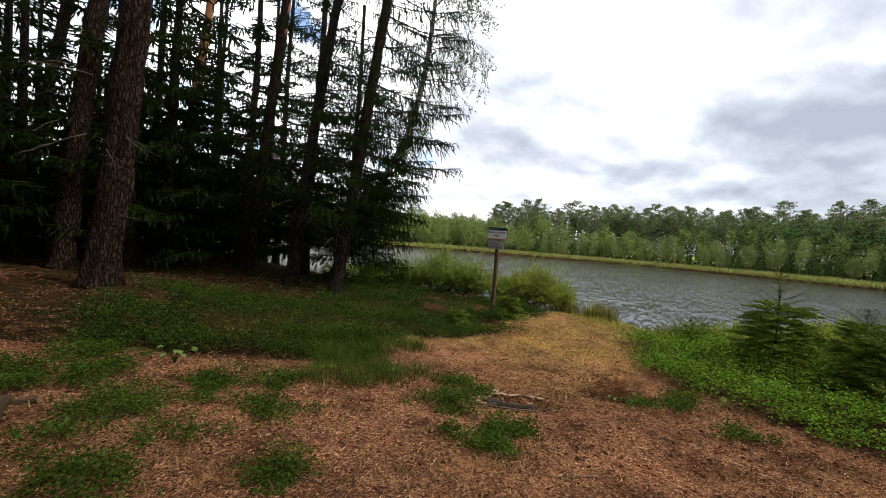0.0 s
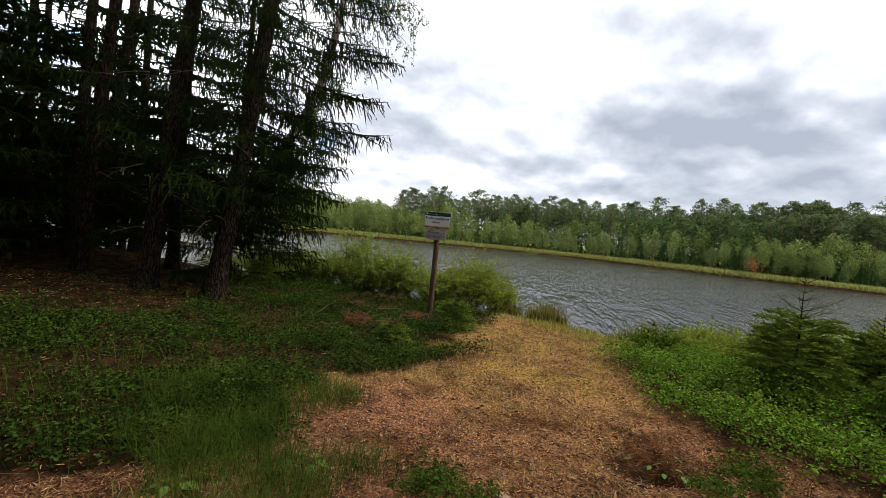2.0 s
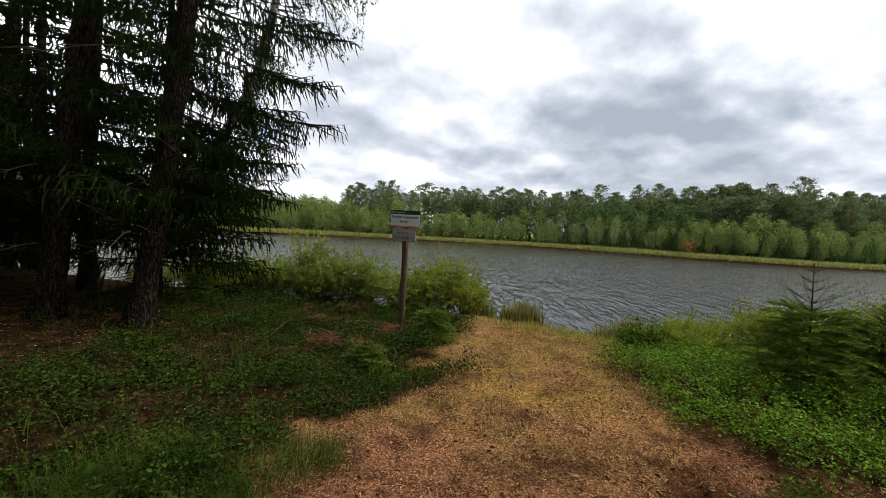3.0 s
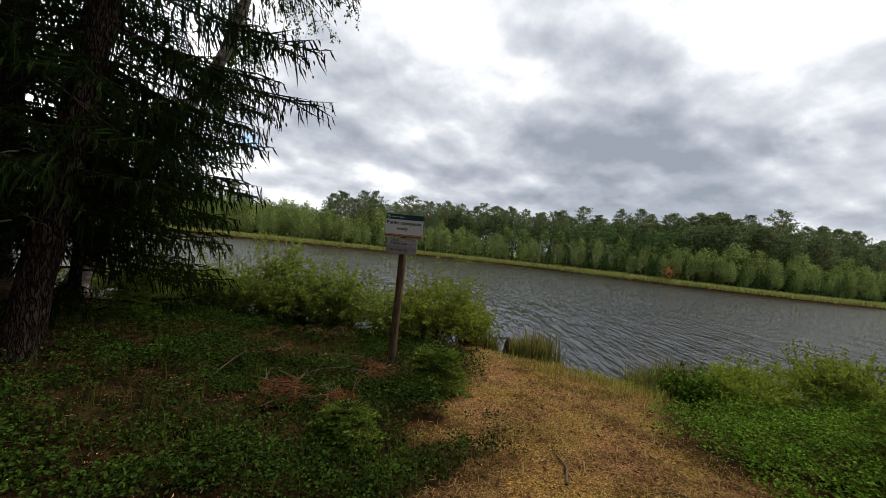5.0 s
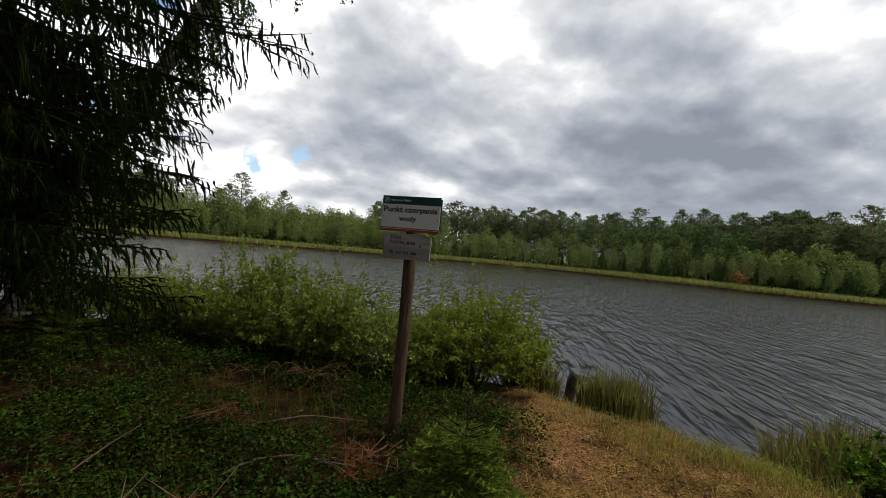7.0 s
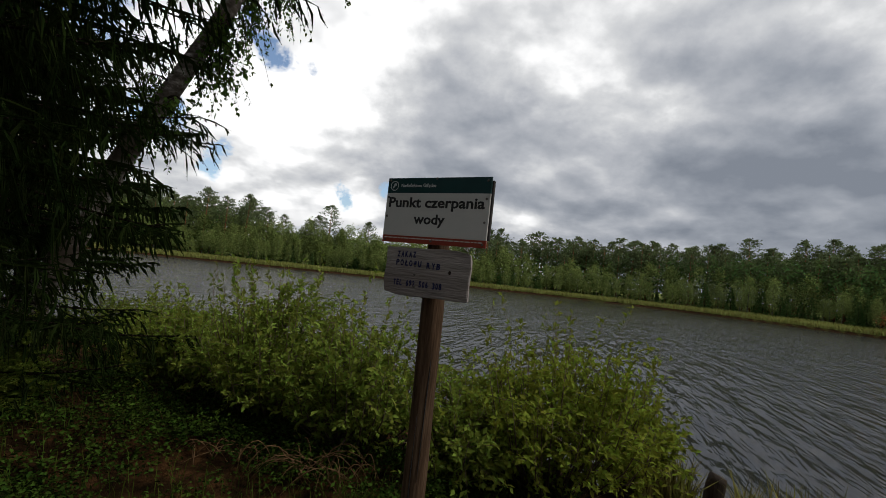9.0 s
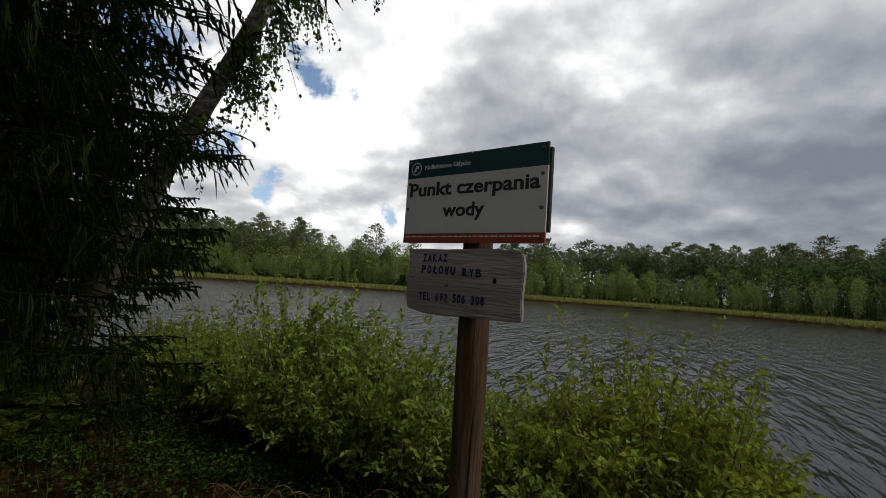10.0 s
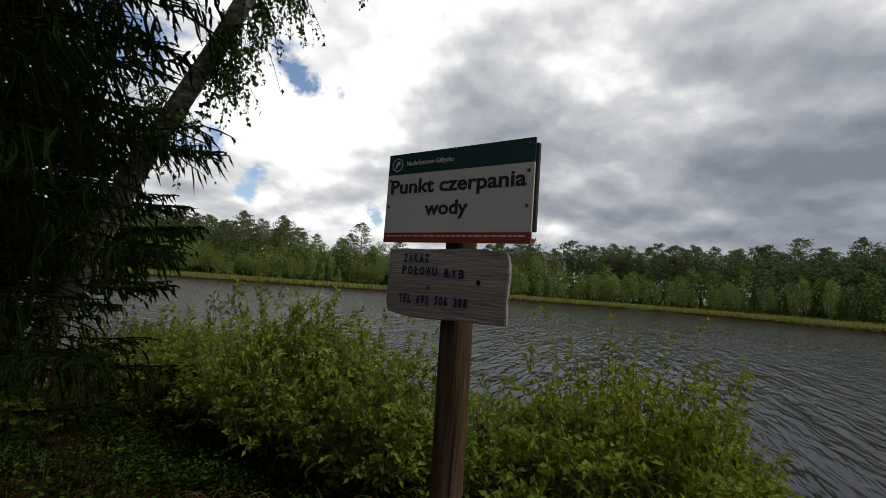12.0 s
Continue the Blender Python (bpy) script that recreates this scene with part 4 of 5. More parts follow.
def dead_twigs(parent, r, lo, hi, n, spread=(0.5, 1.3), centre=(0, 0)):
    """Bare dead twigs that stick out of a trunk, each forked."""
    for _ in range(n):
        a, z, ln = rnd(0, 2 * np.pi), rnd(lo, hi), rnd(*spread)
        d = np.array([math.cos(a), math.sin(a), rnd(-.5, .05)])
        p0 = np.array([centre[0] + math.cos(a) * r * 0.8, centre[1] + math.sin(a) * r * 0.8, z])
        pts = [p0 + d * ln * s + np.array([0, 0, -0.25 * ln * s * s]) + RNG.normal(size=3) * 0.02 * s for s in np.linspace(0, 1, 5)]
        pieces = [tube(pts, [0.010, 0.008, 0.006, 0.004, 0.0015], 4)]
        for s in (2, 3):
            for sg in (-1, 1):
                e = d + np.array([-d[1], d[0], -0.2]) * sg * rnd(0.4, 0.9)
                pieces.append(tube([pts[s], pts[s] + e * ln * 0.18, pts[s] + e * ln * 0.32 + [0, 0, -0.05]], [0.004, 0.003, 0.001], 3))
        part("dead_branch", np_mesh("dead_branch", *join(*pieces), M_DEADWOOD), parent, "bare dead twig")


s1 = near_spruce(-2.08, 9.95, 17.0, 0.165, (0.125, 0.01), "old spruce with rough trunk and long drooping branches near the lake", 1.7, 2.25,
                 [(3.60, 32, 2.85), (4.42, 43, 2.62), (5.3, 32, 2.55), (4.1, 14, 2.3), (6.3, 38, 2.5), (7.0, 25, 2.4), (2.7, 25, 2.0), (2.3, 0, 1.6), (2.5, 60, 2.0), (3.2, 55, 2.6), (2.0, -30, 1.4), (2.2, 35, 1.8), (4.8, 5, 2.4), (5.8, 20, 2.3), (6.6, 48, 2.3), (7.6, 30, 2.2), (8.4, 15, 2.1)], 40, 1.0,
                 [(2.4, 10, 1.7), (2.9, 30, 1.9), (2.2, 55, 1.6), (1.9, 20, 1.2), (3.3, -5, 1.7), (2.7, 75, 1.7), (3.2, 45, 2.0), (2.1, -15, 1.3), (3.6, -25, 1.8), (2.6, -50, 1.6),
                  (3.0, -75, 1.8), (4.0, -90, 2.0), (5.0, -70, 2.0), (3.4, -110, 1.8), (4.6, -125, 2.0), (5.6, -100, 2.0), (2.4, -95, 1.4), (4.3, -55, 1.9),
                  (1.7, 48, 2.2), (2.2, 62, 2.5), (2.6, 42, 2.4), (3.0, 70, 2.6), (3.3, 84, 2.6), (3.7, 50, 2.6), (4.3, 80, 2.6), (5.2, 72, 2.6), (1.9, 78, 2.2), (2.4, 92, 2.3), (6.8, 75, 2.4), (1.5, 64, 1.9)])
dead_twigs(s1, 0.15, 1.0, 4.5, 10)
s2 = near_spruce(-3.3, 10.4, 16.0, 0.165, (0.10, 0.0), "dark spruce trunk with thin drooping branches at the wood's edge", 2.2, 2.3, (), 40, 2.3)
dead_twigs(s2, 0.15, 0.8, 4.0, 12)
near_spruce(-3.75, 13.1, 13.0, 0.13, (0.0, 0.0), "dense spruce with low drooping branches close to the water", 0.9, 2.15,
                 [(3.0, 3, 3.1), (5.2, -10, 2.4), (6.0, -30, 2.4), (4.4, -35, 2.3), (2.4, -40, 2.0), (3.6, -55, 2.4)], 66, 4.1)


near_spruce(-2.35, 12.5, 8.5, 0.07, (0.0, 0.0), "bushy half-grown spruce with branches down to the ground", 0.3, 2.0, (), 72, 5.2,
            [(0.5 + 0.115 * k, -110 + (k * 61) % 150, 1.7 + 0.2 * ((k * 7) % 4)) for k in range(0, 26, 2)])


def rough_crown(H, low, reach, count):
    pieces = []
    for k in range(count):
        h = low + (H * 0.97 - low) * (k / count)
        if h > 5.5 and RNG.random() < 0.5:
            continue
        length = max(0.5, reach * (1.03 - h / H) ** 0.75 * rnd(0.75, 1.1))
        L = [2.8, 2.3, 1.7, 1.1][int(np.argmin([abs(q - length) for q in (2.8, 2.3, 1.7, 1.1)]))]
        wood, green = BRANCH_ARRAYS[L]
        az = radians(k * 137.5 + rnd(-25, 25))
        c, s = math.cos(az), math.sin(az)
        R = np.array([[c, -s, 0], [s, c, 0], [0, 0, 1]]) * (length / L)
        pieces.append((green[0] @ R.T + [0, 0, h], green[1]))
        pieces.append((wood[0] @ R.T + [0, 0, h], wood[1]))
    return join(*pieces)


BRANCH_ARRAYS = {L: spruce_branch(L, False) for L in (2.8, 2.3, 1.7, 1.1)}


def build_wood():
    stock = []
    for H, low, reach, count in ((14, 0.7, 2.7, 66), (12, 0.3, 2.5, 62), (16, 1.2, 2.8, 70)):
        t = thing("spruce_tree", "dark shaded spruce inside the wood, with unseen copies added for shade", "tree", group="spruces inside the wood")
        part("trunk", trunk_mesh(H, 0.14, 0.03, sides=12, seed=H), t)
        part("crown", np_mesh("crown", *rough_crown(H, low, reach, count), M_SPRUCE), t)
        stock.append(t)
    # from (4.7, -1.2) on: unseen spruces added to keep light off the clearing
    spots = [(-5.6, 12.6), (-7.6, 14.2), (-6.2, 16.8), (-9.3, 17.6), (-11.8, 14.0), (-12.6, 18.5), (-14.6, 11.0), (-15.2, 15.6), (-8.2, 20.5), (-16.5, 20.0), (-10.4, 10.2), (-13.2, 7.2), (-19.0, 9.0), (-20, 16), (-7.6, 18.6), (-18, 25), (-24, 12), (-4.6, 15.6), (-7.0, 11.0), (-11.0, 20.5), (-14, 22), (-22, 20), (-9.0, 12.2), (-7.4, 10.2), (-10.0, 7.6), (-12.2, 9.4), (-8.0, 3.0), (-13.0, 12.2), (-17.0, 13.2), (-10.2, 15.0), (-16.4, 9.4), (-12.2, 16.2), (-20.5, 12.6), (-14.4, 13.6), (-17.6, 16.6), (4.7, -1.2), (7.4, -1.6), (-7.2, -2.8), (-11.5, 3.2), (-1.2, -6.2), (-4.4, -3.2), (-8.6, -4.6), (-3.2, -7.6), (1.2, -8.2), (4.6, -6.6), (-6.2, -7.4), (-10.6, -1.4), (8.2, -5.2), (-12.4, -5.0), (-13.0, 0.6), (-6.6, 0.0), (-8.8, 1.4), (-5.0, -5.4)]
    for k, (x, y) in enumerate(spots):
        m = pose(x, y, on_ground(x, y) - 0.05, 0, 0, rnd(0, 360))
        if k < 3:
            stock[k].matrix_basis = m
        else:
            copy_thing(stock[k % 3], m)


build_wood()


def pine(x, y, H, r0, lean, label, seed, split=0.5, sides=20, twigs=8):
    t = thing("pine_tree", label, "tree", (x, y, on_ground(x, y)))
    part("trunk", trunk_mesh(H, r0, r0 * 0.45, lean, sides, M_BARK_PINE, 0.22, seed, 1.35, M_BARK_ORANGE, split), t)
    P, D = [], []
    for h in np.arange(H * 0.68, H, 0.35):
        for _ in range(2):
            a, ln = rnd(0, 2 * np.pi), rnd(1.0, 2.6) * (1.25 - h / H) ** 0.5
            m = 54
            s = rnd(0.3, 1, m)
            P.append(np.stack([lean[0] * h + np.cos(a) * s * ln, lean[1] * h + np.sin(a) * s * ln, h + 0.3 * s * ln], 1) + RNG.normal(size=(m, 3)) * 0.18)
            D.append(RNG.normal(size=(m, 3)) + [np.cos(a), np.sin(a), 0.4])
    P, D = np.concatenate(P), np.concatenate(D)
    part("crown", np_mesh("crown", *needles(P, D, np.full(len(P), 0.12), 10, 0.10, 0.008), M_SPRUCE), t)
    dead_twigs(t, r0, 1.2, 6.0, twigs)
    return t


pine(-5.8, 7.15, 18, 0.28, (0.10, 0.0), "thick old pine trunk with deeply cracked bark", 1.0, 0.62, 40, 14)
pine(-8.3, 9.2, 18, 0.24, (0.095, 0.0), "dark pine trunk standing in deep shade", 2.0, 0.7, 24)
pine(-8.6, 13.8, 18, 0.17, (0.085, 0.0), "slender pine whose upper trunk is orange", 3.0, 0.33, 18)
pine(-11.5, 11.2, 17, 0.17, (0.17, 0.0), "leaning pine trunk at the back of the wood", 4.0, 0.6, 16)
pine(-6.8, 15.6, 18, 0.13, (0.09, 0.0), "thin pine trunk among the spruces", 5.0, 0.5, 14)
pine(-15.5, 13.0, 18, 0.2, (0.0, 0.0), "pine trunk deep in the shaded wood", 6.0, 0.5, 14)
pine(-9.5, 3.0, 19, 0.2, (0.0, 0.0), "pine trunk beside the trodden clearing", 7.0, 0.5, 16)
# unseen pines added behind and beside the starting point to shade the clearing
pine(-5.6, -1.2, 18, 0.2, (0.0, 0.0), "unseen pine added behind the clearing for shade", 9.0, 0.5, 14, 4)
pine(-8.6, -0.6, 18, 0.2, (0.02, 0.0), "unseen pine added left of the clearing for shade", 10.0, 0.5, 14, 4)
pine(-3.4, -4.2, 18, 0.2, (0.0, 0.0), "tall unseen pine added behind the clearing for shade", 11.0, 0.5, 14, 4)
pine(2.2, -5.5, 18, 0.2, (0.0, 0.0), "tall unseen pine added at the clearing's edge for shade", 12.0, 0.5, 14, 4)
pine(8.4, -2.4, 18, 0.2, (0.0, 0.0), "tall unseen pine added to shade the clearing from behind", 13.0, 0.5, 12, 3)
pine(10.6, -0.6, 18, 0.2, (0.0, 0.0), "tall unseen pine added towards the shore for shade", 14.0, 0.5, 12, 3)
pine(6.2, -4.6, 18, 0.2, (0.0, 0.0), "tall unseen pine added at the clearing's back for shade", 15.0, 0.5, 12, 3)
pine(9.8, -5.0, 19, 0.2, (0.0, 0.0), "tall unseen pine added far behind for shade", 16.0, 0.5, 12, 3)
pine(12.5, 1.6, 17, 0.2, (0.0, 0.0), "tall unseen pine added near the water for shade", 17.0, 0.5, 12, 3)
pine(12.8, -3.0, 19, 0.2, (0.0, 0.0), "tall unseen pine added by the lake for shade", 18.0, 0.5, 12, 3)
pine(7.2, 0.6, 18, 0.2, (0.0, 0.0), "tall unseen pine added to shade the clearing from the lake side", 19.0, 0.5, 12, 3)
pine(7.8, -0.9, 17, 0.2, (0.0, 0.0), "tall unseen pine added at the clearing's shore side for shade", 20.0, 0.5, 12, 3)
pine(9.2, 2.0, 18, 0.2, (0.0, 0.0), "tall unseen pine added between clearing and water for shade", 21.0, 0.5, 12, 3)
pine(-4.9, 11.4, 16, 0.12, (0.08, 0.0), "thin dark pine trunk behind the spruces", 8.0, 0.8, 14)


def build_birch():
    t = thing("birch_tree", "leaning birch with peeling black and white bark and hanging twigs", "tree", (-3.1, 14.3, on_ground(-3.1, 14.3)))
    z0 = on_ground(-2.95, 14.3)
    key = np.array([(0, 0, -0.2), (0.35, 0, 0.9), (1.05, 0.0, 2.84 - z0), (2.2, 0.1, 5.3 - z0), (2.6, 0.3, 7.5 - z0), (2.75, 0.5, 10 - z0), (2.8, 0.7, 13.5)])
    s = np.linspace(0, len(key) - 1, 60)
    pts = np.stack([np.interp(s, np.arange(len(key)), key[:, k]) for k in range(3)], 1)
    for _ in range(6):
        pts[1:-1] = (pts[:-2] + 2 * pts[1:-1] + pts[2:]) / 4
    r = np.interp(pts[:, 2], [-0.2, 0.5, 3, 8, 13.5], [0.24, 0.165, 0.13, 0.09, 0.03])
    part("trunk", np_mesh("trunk", *tube(pts, r, 22, 0.10, 3.0, 8.0), M_BARK_BIRCH, smooth=True), t, "peeling white and black bark")
    for k in range(46):
        z = rnd(3.0, 12.5) if k < 30 else rnd(7.0, 11.0)
        i = int(np.argmin(np.abs(pts[:, 2] - z)))
        a = rnd(-1.2, 2.0) if k < 22 else rnd(-0.9, 0.9) if k >= 30 else rnd(0, 6.28)
        ln = rnd(0.8, 1.7) * (0.4 if z < 5 else 0.65 if z < 6.8 else 1.75)
        d = np.array([math.cos(a), math.sin(a), 0.35])
        limb = [pts[i] + d * ln * u + np.array([0, 0, -0.5 * ln * u ** 2.2]) for u in np.linspace(0, 1, 6)]
        limb_ob = part("limb", np_mesh("limb", *tube(limb, np.linspace(0.02, 0.003, 6), 5), M_BARK_DARK), t)
        P, D, W = [], [], []
        for u in np.linspace(0.3, 1.0, 17):
            p = np.array([np.interp(u, np.linspace(0, 1, 6), [q[c] for q in limb]) for c in range(3)])
            hang = rnd(0.25, 0.8)
            drift = RNG.normal(size=3) * 0.18
            W.append(tube([p, p + drift * 0.6 + [0, 0, -hang * 0.5], p + drift + [0, 0, -hang]], [0.005, 0.004, 0.002], 3))
            m = int(hang * 26)
            v = rnd(0.1, 1, m)[:, None]
            P.append(p + drift * v + np.array([0, 0, -hang]) * v + RNG.normal(size=(m, 3)) * 0.03)
            D.append(RNG.normal(size=(m, 3)) * 0.6 + [0, 0, -0.7])
        P, D = np.concatenate(P), np.concatenate(D)
        part("twigwork", np_mesh("twigwork", *join(*W), M_BARK_DARK), limb_ob, kind="stuff")
        part("foliage", np_mesh("foliage", *leaves(P, D, rnd(0.045, 0.08, len(P)), 0.75), M_BIRCH_LEAF), limb_ob)


build_birch()

# ---- young spruces ----


def young_spruce(x, y, H, R, label, seed, top_bare=0.30, dense=1.0):
    t = thing("young_spruce", label, "young tree", (x, y, on_ground(x, y)), group="young spruces")
    part("stem", np_mesh("stem", *tube([(0, 0, -0.05), (0.01, 0, H * 0.5), (0.0, 0.01, H)], [0.022 * H / 1.8, 0.014 * H / 1.8, 0.003], 7), M_BARK_DARK, smooth=True), t)
    step = 0.060 / dense
    for k, f in enumerate(np.arange(0.05, 1 - top_bare, step)):
        pieces = []
        n = 9
        for j in range(n):
            az = 2 * np.pi * (j + 0.5 * (k % 2)) / n + rnd(-.25, .25)
            ln = R * (1.06 - f / (1 - 0.45 * top_bare)) ** 0.55 * rnd(0.7, 1.1)
            lift = 0.02 + 0.50 * f + rnd(-.12, .12)
            s = np.linspace(0, 1, 5)
            d = np.array([math.cos(az), math.sin(az), 0.0])
            axis = d * (s * ln)[:, None] + np.outer(ln * (lift * s - 0.16 * s ** 2), [0, 0, 1.0]) + [0, 0, (f + rnd(-.3, .3) * step) * H]
            pieces.append(needles(axis[:-1], np.diff(axis, axis=0), np.full(4, ln / 4), 12, 0.024, 0.0032, 1.0, core=0.007))
            c = max(4, int(ln / 0.036))
            u = np.linspace(0.22, 0.97, c)
            sg = np.where(np.arange(c) % 2, 1, -1)
            root = np.stack([np.interp(u, s, axis[:, q]) for q in range(3)], 1)
            side = np.stack([np.cos(az + sg * 0.85), np.sin(az + sg * 0.85), lift - 0.2 * u + rnd(-.12, .12, c)], 1)
            sl = ln * 0.48 * (1.12 - u) + 0.035
            pieces.append(needles(root, side, sl, 20, 0.023, 0.0034, 0.9, core=0.010))
            tip = root + unit(side) * (sl * 0.5)[:, None]
            for turn in (0.25, 1.35):
                fork = np.stack([np.cos(az + sg * turn), np.sin(az + sg * turn), lift + rnd(-.15, .2, c)], 1)
                pieces.append(needles(tip, fork, sl * 0.48, 10, 0.021, 0.0034, 0.9, core=0.009))
        part("whorl", np_mesh("whorl", *join(*pieces), M_SPRUCE_YOUNG), t)
    # the thin leader with its open whorls
    for u, reach in ((0.0, 0.62), (0.16, 0.55), (0.40, 0.30), (0.58, 0.26), (0.80, 0.14)):
        f = 1 - top_bare * (1 - u)
        wood, green = [], []
        for j in range(6):
            az, ln = 2 * np.pi * j / 6 + u * 5 + rnd(-.3, .3), R * reach * rnd(0.75, 1.2)
            s = np.linspace(0, 1, 5)
            axis = np.stack([np.cos(az) * s * ln, np.sin(az) * s * ln, f * H + ln * (0.38 * s + 0.22 * s * s)], 1)
            wood.append(tube(axis, np.linspace(0.0045, 0.0018, 5), 4))
            green.append(needles(axis[:-1], np.diff(axis, axis=0), np.full(4, ln / 4), int(ln * 34) + 3, 0.019, 0.0022, 0.9))
            if ln > 0.2:
                sg = np.array([1, -1, 1, -1])
                side = np.stack([np.cos(az + sg * 0.7), np.sin(az + sg * 0.7), np.full(4, 0.35)], 1)
                green.append(needles(axis[1:], side, ln * np.array([0.34, 0.30, 0.24, 0.16]), 14, 0.018, 0.0022, 0.9, core=0.002))
        (wv, wf), (gv, gf) = join(*wood), join(*green)
        V, F = join((wv, wf), (gv, gf))
        part("whorl", np_mesh("whorl", V, F, M_BARK_DARK, M_SPRUCE_YOUNG, index=np.arange(len(F)) >= len(wf)), t, "open whorl of thin shoots")
    return t


young_spruce(6.07, 6.0, 1.62, 0.80, "young spruce with a bare leader rising from the bilberry", 1, 0.36)
young_spruce(7.45, 5.95, 1.12, 0.62, "low young spruce among shrubs by the shore", 2, 0.25)
young_spruce(6.7, 4.9, 0.9, 0.7, "bushy low young spruce beside the path", 3, 0.2)
young_spruce(2.3, 9.1, 0.78, 0.46, "small young spruce growing at the foot of the post", 4, 0.40, 0.8)
young_spruce(1.05, 8.0, 0.34, 0.36, "seedling spruce spread low over the moss", 5, 0.15, 0.7)
young_spruce(-1.6, 12.4, 0.9, 0.5, "thin young spruce in the undergrowth", 6, 0.3, 0.7)

# ---- shrubs by the water ----


def shrub(x, y, H, R, n_stems, per_stem, mat, label, leaf=0.062):
    z = on_ground(x, y)
    t = thing("willow_bush", label, "bush", (x, y, z), group="bushes by the water")
    W, P, D = [], [], []
    for k in range(n_stems):
        a = rnd(0, 2 * np.pi)
        out = R * math.sqrt(RNG.random())
        h = H * rnd(0.62, 1.05) * (1.0 - 0.35 * (out / R) ** 2)
        tip = np.array([math.cos(a) * out, math.sin(a) * out, h])
        b = np.array([math.cos(a), math.sin(a), 0]) * 0.3 * out
        mid = (b + tip) / 2 + np.array([math.cos(a), math.sin(a), 0.3]) * 0.15 * out
        W.append(tube([b, mid, tip], [0.009, 0.006, 0.0015], 4))
        for _ in range(7):
            u = rnd(0.25, 0.95)
            p = b * (1 - u) ** 2 + mid * 2 * u * (1 - u) + tip * u * u
            d = unit(RNG.normal(size=3) * [1, 1, 0.5] + [0, 0, 0.55])
            ln = rnd(0.15, 0.42)
            W.append(tube([p, p + d * ln], [0.003, 0.001], 3))
            m = per_stem // 8
            s = rnd(0.1, 1.05, m)[:, None]
            P.append(p + d * ln * s + RNG.normal(size=(m, 3)) * 0.012)
            D.append(d * 0.8 + RNG.normal(size=(m, 3)) * 0.75)
        m = per_stem // 8
        s = rnd(0.45, 1.0, m)[:, None]
        P.append(b * (1 - s) ** 2 + mid * 2 * s * (1 - s) + tip * s * s + RNG.normal(size=(m, 3)) * 0.01)
        D.append(RNG.normal(size=(m, 3)) * 0.7 + [0, 0, 0.7])
    for k in range(n_stems // 4):
        a, out = rnd(0, 2 * np.pi), R * 0.85 * math.sqrt(RNG.random())
        b = np.array([math.cos(a) * out, math.sin(a) * out, H * 0.6 * (1 - 0.3 * (out / R) ** 2)])
        d = np.array([math.cos(a) * 0.25, math.sin(a) * 0.25, 1.0]) * H * rnd(0.40, 0.68)
        bend = RNG.normal(size=3) * [0.05, 0.05, 0]
        W.append(tube([b, b + d * 0.5 + bend, b + d], [0.005, 0.003, 0.001], 3))
        m = 26
        u = rnd(0.1, 1.0, m)[:, None]
        P.append(b + d * u + bend * 4 * u * (1 - u) + RNG.normal(size=(m, 3)) * 0.012)
        D.append(RNG.normal(size=(m, 3)) * 0.55 + [0, 0, 0.6])
    P, D = np.concatenate(P), np.concatenate(D)
    part("branchwork", np_mesh("branchwork", *join(*W), M_TWIG), t, kind="stuff")
    part("foliage", np_mesh("foliage", *leaves(P, D, rnd(0.6, 1.25, len(P)) * leaf, 0.5), mat), t)


shrub(0.7, 13.1, 1.55, 0.9, 84, 170, M_WILLOW, "broad willow bush with fresh green leaves by the water")
shrub(1.6, 12.5, 1.3, 0.75, 60, 150, M_WILLOW, "willow bush with fresh green leaves behind the post")
shrub(-0.7, 15.2, 1.1, 0.9, 50, 130, M_WILLOW, "low willow bush in half shade by the water")
shrub(3.4, 12.1, 1.42, 0.82, 72, 150, M_WILLOW_YELLOW, "yellowish green willow bush at the lake's edge")
shrub(4.2, 12.5, 1.15, 0.6, 46, 130, M_WILLOW_YELLOW, "low yellowish willow bush overhanging the water")
shrub(2.6, 12.6, 1.1, 0.45, 26, 110, M_WILLOW, "slim willow shoots behind the post")
shrub(2.45, 12.0, 0.85, 0.5, 34, 120, M_WILLOW, "low leafy willow growth between the larger bushes")
shrub(-3.4, 16.9, 1.0, 0.9, 40, 120, M_WILLOW, "low willow bush along the shaded shore")
shrub(-2.2, 16.6, 1.2, 0.9, 36, 120, M_WILLOW, "shaded willow bush below the birch")
shrub(8.0, 9.1, 0.68, 0.75, 56, 150, M_WILLOW_YELLOW, "low light green shrub on the lake shore")
shrub(9.3, 8.4, 0.85, 0.9, 56, 150, M_WILLOW_YELLOW, "light green shrub along the shore behind the spruces")
shrub(10.8, 7.4, 0.95, 0.95, 50, 150, M_WILLOW_YELLOW, "light green shrub at the water beyond the spruces")
shrub(7.2, 8.8, 0.58, 0.5, 36, 130, M_WILLOW_YELLOW, "small light green shrub beside the sedge")
shrub(6.6, 9.2, 0.6, 0.45, 30, 120, M_BILBERRY_SUN, "low dark green shrub between sedge tufts")
shrub(8.6, 6.9, 0.85, 0.6, 36, 130, M_WILLOW_YELLOW, "light green shrub beside the low spruce")
shrub(-0.5, 13.7, 1.15, 0.75, 46, 140, M_WILLOW, "willow bush with light leaves below the spruces")
shrub(-1.4, 14.6, 1.0, 0.7, 34, 130, M_WILLOW, "willow bush in half shade beside the birch")


# ---- ground plants ----


def scatter(n, x0, x1, y0, y1, keep):
    x, y = rnd(x0, x1, n), rnd(y0, y1, n)
    ok = RNG.random(n) < keep(x, y)
    return x[ok], y[ok]


